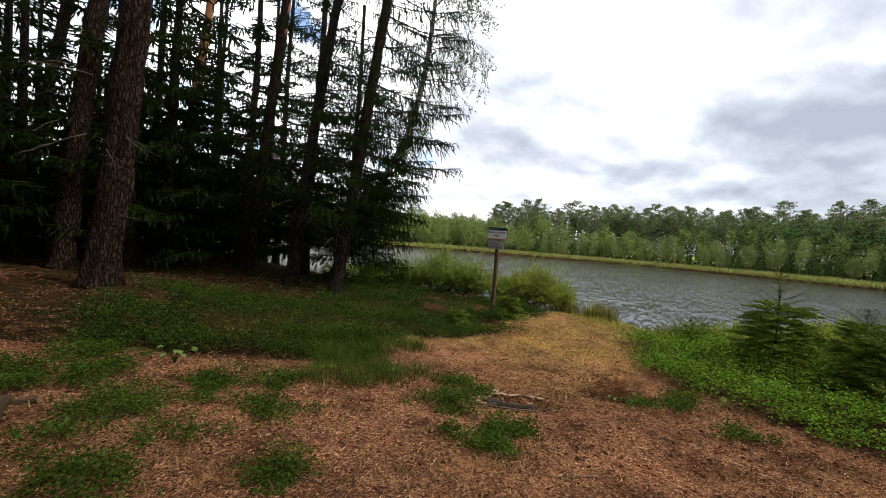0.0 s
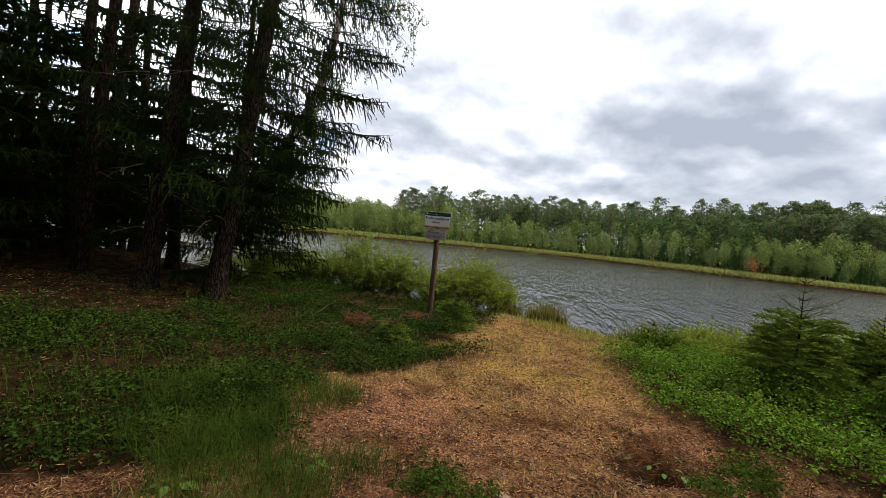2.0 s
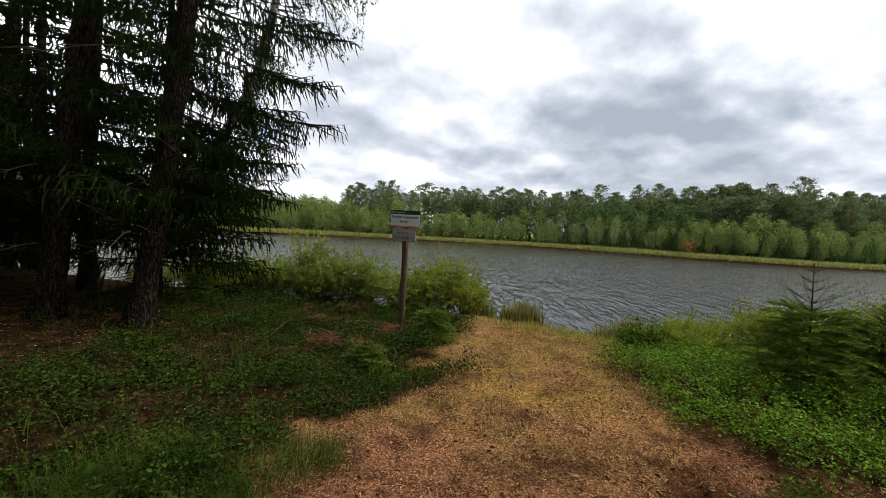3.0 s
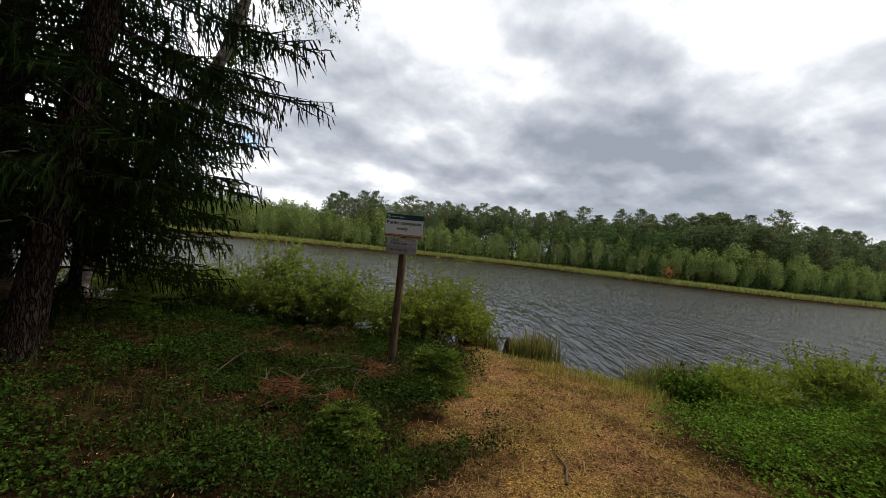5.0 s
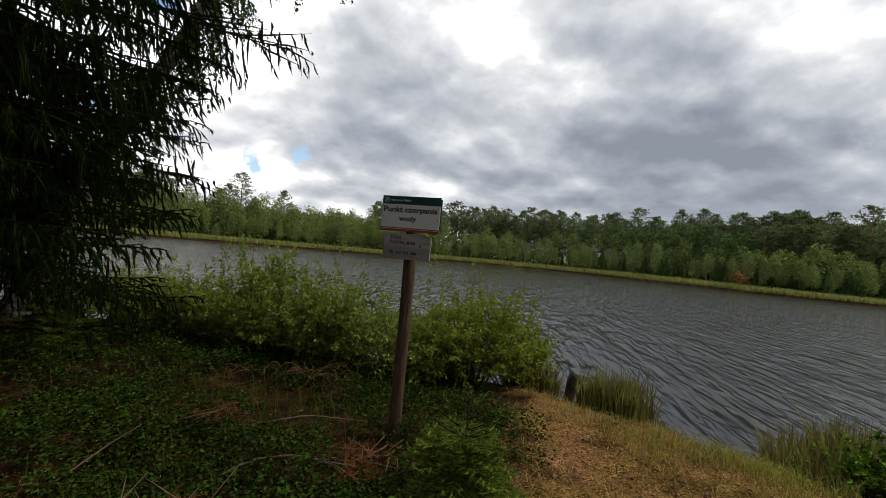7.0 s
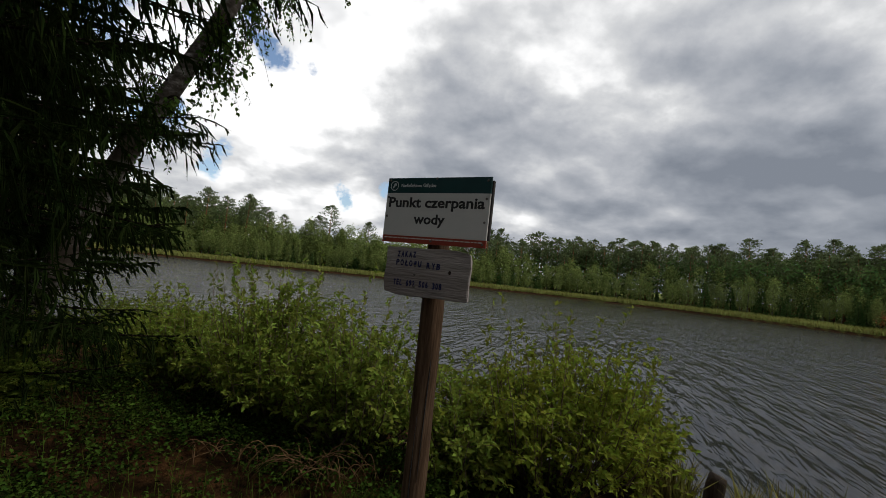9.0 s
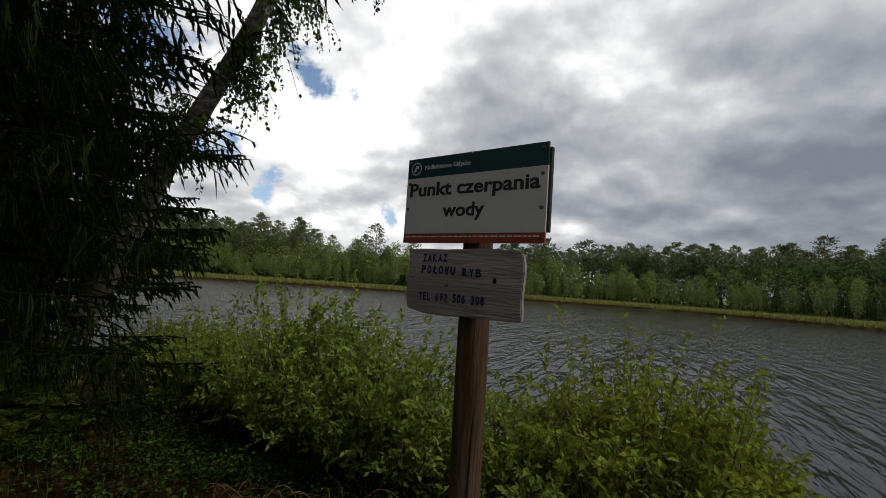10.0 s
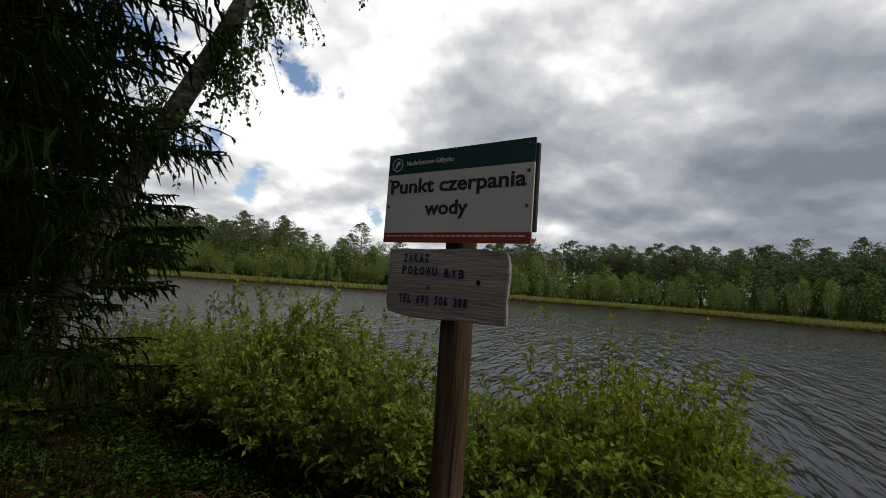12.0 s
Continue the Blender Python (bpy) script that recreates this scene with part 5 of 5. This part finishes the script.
def low_plants(name, label, mat, x, y, per, size, height, radius):
    """Little leafy sprigs: per leaves round each foot."""
    n = len(x)
    z = ground_z(x, y)
    P = np.repeat(np.stack([x, y, z], 1), per, 0)
    k = len(P)
    P = P + np.stack([RNG.normal(size=k) * radius, RNG.normal(size=k) * radius, np.zeros(k)], 1)
    mound = np.clip(0.75 + 0.45 * wave(x, y, 3.1, 2.0) + 0.3 * wave(x, y, 8.3, 5.0), 0.3, 1.5)
    P[:, 2] += np.repeat(rnd(0.5, 1.2, n) * mound, per) * height * rnd(0.1, 1.0, k) ** 0.7
    D = RNG.normal(size=(k, 3)) * [1, 1, 0.35] + [0, 0, 0.25]
    tagged(new(name, np_mesh(name, *leaves(P, D, rnd(0.6, 1.3, k) * size, 0.6), mat)), label, "ground cover", kind="stuff")


def left_cover(x, y):
    return (1 - bare_at(x, y)) * (inland(x, y) > 0.5) * (x < 3.5) * np.clip(0.62 + 0.75 * wave(x, y, 1.9, 1.0) + 0.65 * wave(x, y, 5.3, 3.0), 0.05, 1) * np.clip((x + 5.2 + 0.3 * (y - 6)) / 1.6, 0.03, 1) * np.where(x < -2.1, np.clip((8.6 - y + 0.5 * wave(x, y, 2.0, 3.0)) / 1.2, 0.06, 1), 1)


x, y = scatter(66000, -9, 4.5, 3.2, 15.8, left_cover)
low_plants("bilberry_cover", "bilberry carpet under the trees, shade put into its dark green", M_BILBERRY_SHADE, x, y, 11, 0.034, 0.24, 0.045)


def right_cover(x, y):
    return (1 - bare_at(x, y)) * (inland(x, y) > 1.5) * (x > 3.5) * np.clip((9.0 - y + 0.5 * (x - 6.5) + 0.3 * wave(x, y, 3.0, 1.0)) / 0.7, 0.06, 1)


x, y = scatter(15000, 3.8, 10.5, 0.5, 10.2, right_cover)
low_plants("bilberry_cover", "bilberry carpet beside the path, sunlight put into its bright green", M_BILBERRY_SUN, x, y, 14, 0.036, 0.32, 0.045)


M_BILBERRY_TUFT = leafy("bilberry_tuft_leaf", (0.022, 0.048, 0.005), (0.062, 0.098, 0.012), island=0.45)


def patches(x, y):
    spots = ((-1.9, 2.7, 0.5), (-1.2, 2.4, 0.35), (-0.8, 3.1, 0.35), (-2.2, 1.4, 0.45), (-2.6, 3.3, 0.5), (1.1, 3.35, 0.22), (1.25, 2.7, 0.2), (-1.6, 3.6, 0.35), (0.9, 2.9, 0.15), (1.0, 3.9, 0.2), (-0.3, 2.0, 0.2), (-1.3, 1.6, 0.35), (3.75, 4.3, 0.2), (4.0, 3.6, 0.3), (-3.4, 3.0, 0.6), (-4.4, 2.6, 0.5), (-3.2, 3.8, 0.5), (-5.2, 3.4, 0.6), (-3.1, 2.0, 0.4), (-1.7, 1.0, 0.4), (-2.4, 0.8, 0.35), (-0.9, 3.7, 0.3), (0.85, 3.78, 0.36), (0.95, 3.45, 0.3), (1.40, 3.1, 0.26), (1.05, 4.4, 0.3), (3.3, 4.4, 0.25), (3.7, 4.6, 0.25))
    v = np.zeros_like(x)
    for a, b, r in spots:
        r = r * 0.72
        v = np.maximum(v, np.exp(-((x - a) ** 2 + (y - b) ** 2) / (r * r)))
    return np.clip(v * 1.5 - 0.2 + 0.55 * wave(x, y, 4.1, 2.0) * (v > 0.02) + 0.4 * wave(x, y, 11.0, 4.0) * (v > 0.02), 0, 1) * (v > 0.02)


x, y = scatter(45000, -6, 4.6, 0.4, 5.4, patches)
low_plants("bilberry_tufts", "scattered bilberry tufts on the needle litter", M_BILBERRY_TUFT, x, y, 9, 0.030, 0.13, 0.04)


def grass(name, label, mat, x, y, height, width, lean=(0.15, 0.8)):
    P = np.stack([x, y, ground_z(x, y)], 1)
    n = len(x)
    V, F = blades(P, rnd(0.45, 1.15, n) * height, rnd(*lean, n), rnd(0.7, 1.3, n) * width)
    tagged(new(name, np_mesh(name, V, F, mat)), label, "grass", kind="stuff")


x, y = scatter(110000, -3.0, 3.6, 3.4, 12.5, lambda x, y: (1 - bare_at(x, y)) * np.clip(0.03 + 0.6 * np.exp(-((x + 0.1) / 0.75) ** 2 - ((y - 4.9) / 0.9) ** 2) + 0.12 * wave(x, y, 1.4, 6.0), 0.01, 1))
grass("grass", "soft green woodland grass in tufts", M_GRASS, x, y, 0.27, 0.0024)
clumps = [(rnd(-1.2, 0.6), rnd(3.7, 6.0), rnd(0.12, 0.30)) for _ in range(20)]
x, y = scatter(120000, -2.0, 2.2, 3.2, 7.2, lambda x, y: np.clip(sum(np.exp(-((x - a) ** 2 + (y - c) ** 2) / (q * q)) for a, c, q in clumps) * 0.9 - 0.15, 0, 1) * np.clip(1.35 - bare_at(x, y), 0, 1))
grass("grass_clumps", "fine dark green grass clumps along the path's edge", M_GRASS, x, y, 0.25, 0.0020, (0.4, 1.3))
x, y = scatter(70000, -3.5, 7.5, 1.5, 12.5, lambda x, y: bare_at(x, y) * np.clip(0.03 + 0.6 * np.clip((y - 4.5) / 3, 0, 1) + 0.4 * wave(x, y, 2.2, 4.0), 0.0, 1) * (inland(x, y) > 0.1))
grass("dry_grass", "thin straw-coloured grass trodden flat on the path", M_STRAW, x, y, 0.09, 0.0024, (0.8, 2.2))
x, y = scatter(5000, -3.4, 8.0, 5.0, 13.5, lambda x, y: (1 - bare_at(x, y)) * np.clip(0.3 + 0.8 * wave(x, y, 1.7, 9.0), 0, 1) * (inland(x, y) > 0.4))
grass("dry_grass", "pale dead grass stalks among the bilberry", M_STALK, x, y, 0.24, 0.0026, (0.3, 1.4))
x, y = scatter(5000, -2.0, 5.8, 2.0, 11.5, lambda x, y: bare_at(x, y) * np.clip(0.9 * wave(x, y, 3.7, 7.0) - 0.35, 0, 1))
grass("path_grass", "sparse green grass wisps on the path", M_GRASS, x, y, 0.13, 0.003, (0.3, 1.0))


M_SHORE_GRASS = leafy("shore_grass", (0.15, 0.16, 0.020), (0.24, 0.20, 0.045), island=0.5)
x, y = scatter(26000, 4.0, 7.6, 8.2, 12.0, lambda x, y: np.exp(-((x - 5.3 - 0.25 * (9.6 - y)) / 0.75) ** 2 - ((y - 9.7) / 0.95) ** 2) * np.clip(0.55 + 0.8 * wave(x, y, 3.3, 2.0), 0.05, 1) * (inland(x, y) > 0.05))
grass("shore_grass", "yellowish grass on the bank beside the path's end", M_SHORE_GRASS, x, y, 0.20, 0.0028, (0.3, 1.2))


def sedge_tuft(x, y, n, h, r, label="yellow-green sedge tuft at the water's edge"):
    n, h, r = int(n * (0.9 if x > 5.85 else 1.7)), h * (1.35 if x > 5.85 else 1.7), r * 1.15
    a, q = rnd(0, 2 * np.pi, n), r * np.sqrt(rnd(0, 1, n))
    P = np.stack([q * np.cos(a), q * np.sin(a), np.zeros(n)], 1)
    foot = max(on_ground(x, y), LAKE - 0.06)
    P[:, 2] = np.maximum(ground_z(x + P[:, 0], y + P[:, 1]), LAKE - 0.06) - foot - 0.02
    t = tagged(new("sedge_tuft", np_mesh("sedge_tuft", *blades(P, rnd(0.5, 1.1, n) * h, rnd(0.05, 0.5, n), rnd(0.006, 0.012, n)), M_SEDGE)), label, "sedge", "sedge tufts")
    t.location = (x, y, foot)


for x, y, n, h, r in ((5.3, 11.95, 150, 0.42, 0.14), (5.3, 11.55, 150, 0.46, 0.2), (5.15, 11.2, 130, 0.4, 0.2), (5.5, 11.3, 130, 0.52, 0.22), (4.95, 11.5, 70, 0.3, 0.16), (5.0, 10.85, 90, 0.3, 0.14), (5.6, 11.7, 130, 0.5, 0.18), (6.4, 9.9, 220, 0.5, 0.2), (6.7, 9.6, 260, 0.6, 0.2), (7.0, 9.9, 240, 0.7, 0.2), (6.2, 9.5, 160, 0.4, 0.2), (5.75, 11.95, 220, 0.36, 0.2), (5.95, 12.3, 220, 0.46, 0.2), (5.85, 12.65, 220, 0.48, 0.2), (6.15, 12.05, 160, 0.4, 0.18), (5.35, 13.5, 200, 0.5, 0.25), (4.85, 12.5, 110, 0.4, 0.15), (4.75, 13.1, 200, 0.65, 0.25), (6.1, 11.9, 120, 0.5, 0.15),
                      (6.9, 10.2, 260, 0.55, 0.28), (7.4, 10.1, 260, 0.6, 0.3), (7.0, 9.6, 220, 0.5, 0.3), (8.0, 10.4, 200, 0.5, 0.3), (6.3, 9.8, 160, 0.35, 0.28), (5.9, 9.3, 140, 0.25, 0.28), (8.6, 10.2, 200, 0.5, 0.3)):
    sedge_tuft(x, y, n, h, r)

# ---- litter, dead wood ----


def litter():
    x, y = scatter(230000, -6.5, 6.5, 0.2, 11.0, lambda x, y: np.maximum(bare_at(x, y), np.where(x < 0.5, 0.25, 0.12)) * np.where(y < 5.5, 0.85, 0.35))
    k = len(x)
    P = np.stack([x, y, ground_z(x, y) + rnd(0.002, 0.012, k)], 1)
    az = rnd(0, 2 * np.pi, k)
    D = np.stack([np.cos(az), np.sin(az), rnd(-.15, .35, k)], 1)
    V, F = leaves(P, D, rnd(0.016, 0.058, k), 0.13)
    tagged(new("needle_litter", np_mesh("needle_litter", V, F, M_LITTER)), "reddish brown needles and bark chips strewn on the path", "litter", kind="stuff")


litter()


def bark_chips():
    x, y = scatter(16000, -6.0, 6.5, 0.3, 11.0, lambda x, y: np.maximum(bare_at(x, y), 0.1) * np.clip(0.35 + 0.7 * wave(x, y, 2.9, 8.0), 0.03, 1) * np.where(y < 6.5, 1, 0.4))
    k = len(x)
    P = np.stack([x, y, ground_z(x, y) + rnd(0.004, 0.016, k)], 1)
    az = rnd(0, 2 * np.pi, k)
    D = np.stack([np.cos(az), np.sin(az), rnd(-.1, .4, k)], 1)
    V, F = leaves(P, D, rnd(0.03, 0.075, k), 0.45)
    tagged(new("bark_chips", np_mesh("bark_chips", V, F, M_CHIP)), "dark brown bark chips and cone scales on the litter", "litter", kind="stuff")


M_CHIP = leafy("bark_chip", (0.05, 0.026, 0.014), (0.26, 0.15, 0.085), island=0.7, translucent=0.0, rough=0.9, scale=9.0)
bark_chips()


def stick(points, r, label="bare dead stick lying on the forest floor", mat=M_TWIG):
    pts = np.array([(px, py, on_ground(px, py) + h) for px, py, h in points])
    n = 12
    s = np.linspace(0, len(pts) - 1, n)
    c = np.stack([np.interp(s, np.arange(len(pts)), pts[:, k]) for k in range(3)], 1)
    o = c[0].copy()
    ob = tagged(new("stick", np_mesh("stick", *tube(c - o, np.linspace(r, r * 0.35, n), 7, 0.1), mat, smooth=True)), label, "stick", "sticks")
    ob.location = o


stick([(1.45, 12.0, 0.02), (1.6, 12.1, 0.35), (1.75, 12.1, 0.75)], 0.012, "pale dead branch leaning in the willow bush")
stick([(0.6, 10.4, 0.06), (1.3, 10.6, 0.12), (1.9, 10.5, 0.05)], 0.013)
stick([(2.25, 9.9, 0.02), (2.32, 9.95, 0.2), (2.38, 9.98, 0.3)], 0.008, "pale forked twig standing beside the post")
stick([(0.72, 9.7, 0.03), (0.95, 9.72, 0.13), (1.26, 9.66, 0.18), (1.55, 9.5, 0.16), (1.78, 9.3, 0.03)], 0.012, "long arched dead branch over the moss beside the post")
stick([(1.2, 3.75, 0.01), (1.6, 3.7, 0.03), (2.0, 3.8, 0.01)], 0.014)
stick([(-0.4, 2.0, 0.01), (-0.1, 1.95, 0.02), (0.1, 1.9, 0.01)], 0.008)
stick([(-0.2, 9.6, 0.06), (0.0, 9.9, 0.2), (0.15, 10.0, 0.3)], 0.008)
stick([(2.6, 7.0, 0.01), (2.75, 7.2, 0.02), (2.8, 7.45, 0.01)], 0.012)
for k in range(26):
    a, px, py = rnd(0, 6.28), rnd(-3, 5), rnd(1.0, 8.0)
    ln = rnd(0.06, 0.22)
    stick([(px, py, 0.006), (px + math.cos(a) * ln, py + math.sin(a) * ln, 0.012), (px + math.cos(a + .3) * ln * 2, py + math.sin(a + .3) * ln * 2, 0.006)], rnd(0.003, 0.007))


def dead_boughs(x, y, R, n, label):
    z, n = on_ground(x, y), n * 2
    t = thing("brush_heap", label, "dead branches", (x, y, z))
    P = np.stack([RNG.normal(size=n) * R * 0.5, RNG.normal(size=n) * R * 0.4, rnd(0.06, 0.24, n)], 1)
    D = np.stack([RNG.normal(size=n), RNG.normal(size=n), rnd(-.15, .35, n)], 1)
    part("foliage", np_mesh("foliage", *needles(P, D, rnd(0.08, 0.2, n), 22, 0.045, 0.0022, core=0.003), M_DEAD), t, "rust-brown dry needles")
    W = [tube([P[k], P[k] + unit(D[k:k + 1])[0] * 0.3], [0.006, 0.002], 4) for k in range(0, n, 4)]
    part("twigwork", np_mesh("twigwork", *join(*W), M_TWIG), t, kind="stuff")


dead_boughs(0.56, 8.9, 0.2, 90, "heap of rust-brown dead spruce twigs on the moss")
dead_boughs(1.07, 8.5, 0.14, 40, "small heap of rust-brown dead spruce twigs")
dead_boughs(1.72, 9.6, 0.24, 40, "rust-brown dead twigs beside the post")
dead_boughs(0.6, 10.5, 0.3, 20, "rust-brown dead twigs below the willow bush")
dead_boughs(-7.0, 6.6, 0.6, 50, "rust-brown dead boughs in the shade of the pines")
dead_boughs(3.05, 4.95, 0.28, 18, "dry twigs at the rim of a small hollow")


def log(x, y, rz, L, r, label, mat, sink=0.45):
    t = thing("rotten_log", label, "log", (x, y, on_ground(x, y) + r * (1 - sink)), rz=rz)
    n = 18
    s = np.linspace(0, 1, n)
    pts = np.stack([s * L, 0.03 * np.sin(s * 5), 0.012 * np.sin(s * 9)], 1)
    part("wood", np_mesh("wood", *tube(pts, r * (1 - 0.35 * s) * (1 + 0.12 * np.sin(s * 14)), 18, 0.45, x), mat, smooth=True), t)


M_LOG = material("rotten_wood", [(0.018, 0.010, 0.006), (0.055, 0.032, 0.020), (0.12, 0.078, 0.05)], scale=12, bump=0.9, stretch=(0.3, 2, 2), second=(0.035, 0.025, 0.014))
log(1.32, 3.9, -3, 0.52, 0.034, "charred splintered log end sunk in a litter hollow", M_STUMP, 0.9)
log(-1.95, 1.5, 130, 1.1, 0.11, "grey rotten log half sunk in the litter", M_LOG)


def fragment(x, y, rz, L, w, h, label="dark splintered piece of rotten wood on the litter", lift=0.0, mat=M_LOG):
    bm = box_bm(L, w, h)
    bmesh.ops.subdivide_edges(bm, edges=list(bm.edges), cuts=3 if L > 0.2 else 1, use_grid_fill=True)
    for p in bm.verts:
        q = noise.noise_vector(p.co * 11 + Vector((x * 7, y * 5, 0)))
        p.co += Vector((q.x * 0.25 * w * (1 + 2 * (abs(p.co.x) > L * 0.45)), q.y * 0.3 * w, q.z * 0.35 * h))
    ob = tagged(new("wood_fragment", bm_mesh("wood_fragment", bm, mat)), label, "dead wood", "broken wood round the hollow")
    ob.matrix_basis = pose(x, y, on_ground(x, y) + h * 0.3 + lift, rnd(-12, 12), rnd(-10, 10), rz)


for args in ((1.45, 3.95, 8, 0.5, 0.035, 0.022), (1.75, 3.85, -14, 0.36, 0.03, 0.02), (1.3, 3.7, 30, 0.22, 0.04, 0.018), (1.95, 4.05, 20, 0.24, 0.03, 0.02), (1.15, 3.3, 75, 0.22, 0.04, 0.03),
             (1.22, 2.85, 95, 0.2, 0.04, 0.03), (1.6, 4.1, -5, 0.16, 0.05, 0.015), (3.45, 4.55, 10, 0.26, 0.03, 0.025), (2.75, 4.6, -25, 0.2, 0.03, 0.02), (-2.7, 2.6, 40, 0.26, 0.06, 0.04)):
    fragment(*args)
for k in range(26):
    fragment(1.6 + rnd(-.5, .5), 3.9 + rnd(-.3, .3), rnd(0, 180), rnd(0.06, 0.16), rnd(0.015, 0.04), rnd(0.008, 0.02))
for k in range(14):
    fragment(3.1 + rnd(-.55, .55), 4.65 + rnd(-.3, .25), rnd(0, 180), rnd(0.06, 0.18), rnd(0.02, 0.04), rnd(0.01, 0.02))


M_PALE_WOOD = material("pale_splinter", [(0.16, 0.10, 0.06), (0.34, 0.24, 0.16)], scale=18, bump=0.5, stretch=(0.4, 2, 2))
for k in range(34):
    fragment(1.62 + rnd(-.45, .45), 4.03 + rnd(-.22, .26), rnd(0, 180), rnd(0.05, 0.15), rnd(0.02, 0.05), rnd(0.006, 0.014), "pale splinter of broken wood in the litter hollow", 0.01, M_PALE_WOOD)


def stump():
    x, y = 5.32, 12.7
    z = on_ground(x, y)
    t = thing("mooring_stump", "dark wet leaning stump with a hollow top in the sedge", "stump", (x, y, z - 0.15))
    h = -0.06 - z + 0.15
    zz = np.linspace(0, h, 14)
    r = 0.085 + 0.010 * np.sin(zz * 12)
    lean = np.stack([0.2 * zz, 0 * zz, zz], 1)
    pts = np.concatenate([lean, lean[-1:] - [0, 0, 0.03], lean[-1:] - [0, 0, 0.12]])
    V, F = tube(pts, np.concatenate([r, [0.058, 0.04]]), 20, 0.16, 2.0)
    part("stem", np_mesh("stem", V, F, M_STUMP, smooth=True), t)


stump()


def twig_tangle(x, y, n, R, H, label):
    """Dry stems that arch out of the ground and bend back to it."""
    t = thing("dry_stems", label, "dead stems", (x, y, on_ground(x, y)))
    for _ in range(n):
        a, b = rnd(0, 6.28), rnd(0, 6.28)
        p, q = np.array([math.cos(a), math.sin(a) * 0.5, 0]) * R * rnd(0.1, 0.7), np.array([math.cos(b), math.sin(b) * 0.5, 0]) * R
        m = (p + q) / 2 + [0, 0, H * rnd(0.6, 1.3)]
        s = np.linspace(0, 1, 8)[:, None]
        pts = p * (1 - s) ** 2 + m * 2 * s * (1 - s) + q * s * s
        part("stem", np_mesh("stem", *tube(pts, np.linspace(0.005, 0.002, 8), 4), M_DRY_STEM), t)


M_DRY_STEM = material("dry_stem", [(0.07, 0.038, 0.018), (0.15, 0.09, 0.045)], scale=20, bump=0)
twig_tangle(1.35, 11.75, 30, 0.55, 0.42, "tangle of dry arching stems under the willow bush")
twig_tangle(1.6, 3.95, 22, 0.4, 0.05, "pile of dry broken twigs in a shallow hollow")
twig_tangle(3.0, 4.85, 40, 0.45, 0.16, "dead stems hanging over a small dark hollow")
twig_tangle(0.6, 11.9, 14, 0.4, 0.3, "few dry arching stems below the bush")
twig_tangle(3.2, 11.0, 14, 0.35, 0.3, "dry grass stems at the foot of the willow")


def broad_leaf_plant(x, y, n, size, H, label, mat):
    t = thing("leafy_plant", label, "plant", (x, y, on_ground(x, y)))
    for k in range(n):
        a = k * 2.4 + rnd(-.3, .3)
        d = np.array([math.cos(a), math.sin(a), 0.0])
        top = d * H * rnd(0.3, 0.8) + [0, 0, H * rnd(0.5, 1.0)]
        part("stalk", np_mesh("stalk", *tube([(0, 0, 0), tuple(top * [0.4, 0.4, 0.7]), tuple(top)], [0.003, 0.0025, 0.0015], 4), M_GRASS), t)
        tv = np.array([(0, 0, 0), (-0.30, 0.25, 0.06), (-0.34, 0.6, 0.05), (0, 1.0, -0.10), (0.34, 0.6, 0.05), (0.30, 0.25, 0.06), (0, 0.5, 0)])
        tf = np.array([(0, 6, 1), (1, 6, 2), (2, 6, 3), (3, 6, 4), (4, 6, 5), (5, 6, 0)])
        V, F = place(tv, tf, turns((d + [0, 0, -0.25])[None]), top[None], np.array([size * rnd(0.7, 1.2)]))
        part("leaf", np_mesh("leaf", V, F, mat), t)


M_BROAD = leafy("broad_leaf", (0.09, 0.15, 0.03), (0.14, 0.20, 0.05), island=0.2)
broad_leaf_plant(-2.2, 3.9, 14, 0.075, 0.24, "broad pale green leaves of a young sapling", M_BROAD)
broad_leaf_plant(0.15, 4.6, 5, 0.10, 0.12, "pale yellowing leaves low in the grass", M_BROAD)
broad_leaf_plant(-0.6, 4.3, 6, 0.09, 0.10, "low broad-leaved seedling in the grass", M_BROAD)
broad_leaf_plant(3.2, 4.85, 10, 0.08, 0.35, "leafy seedling growing out of the hollow", M_BROAD)
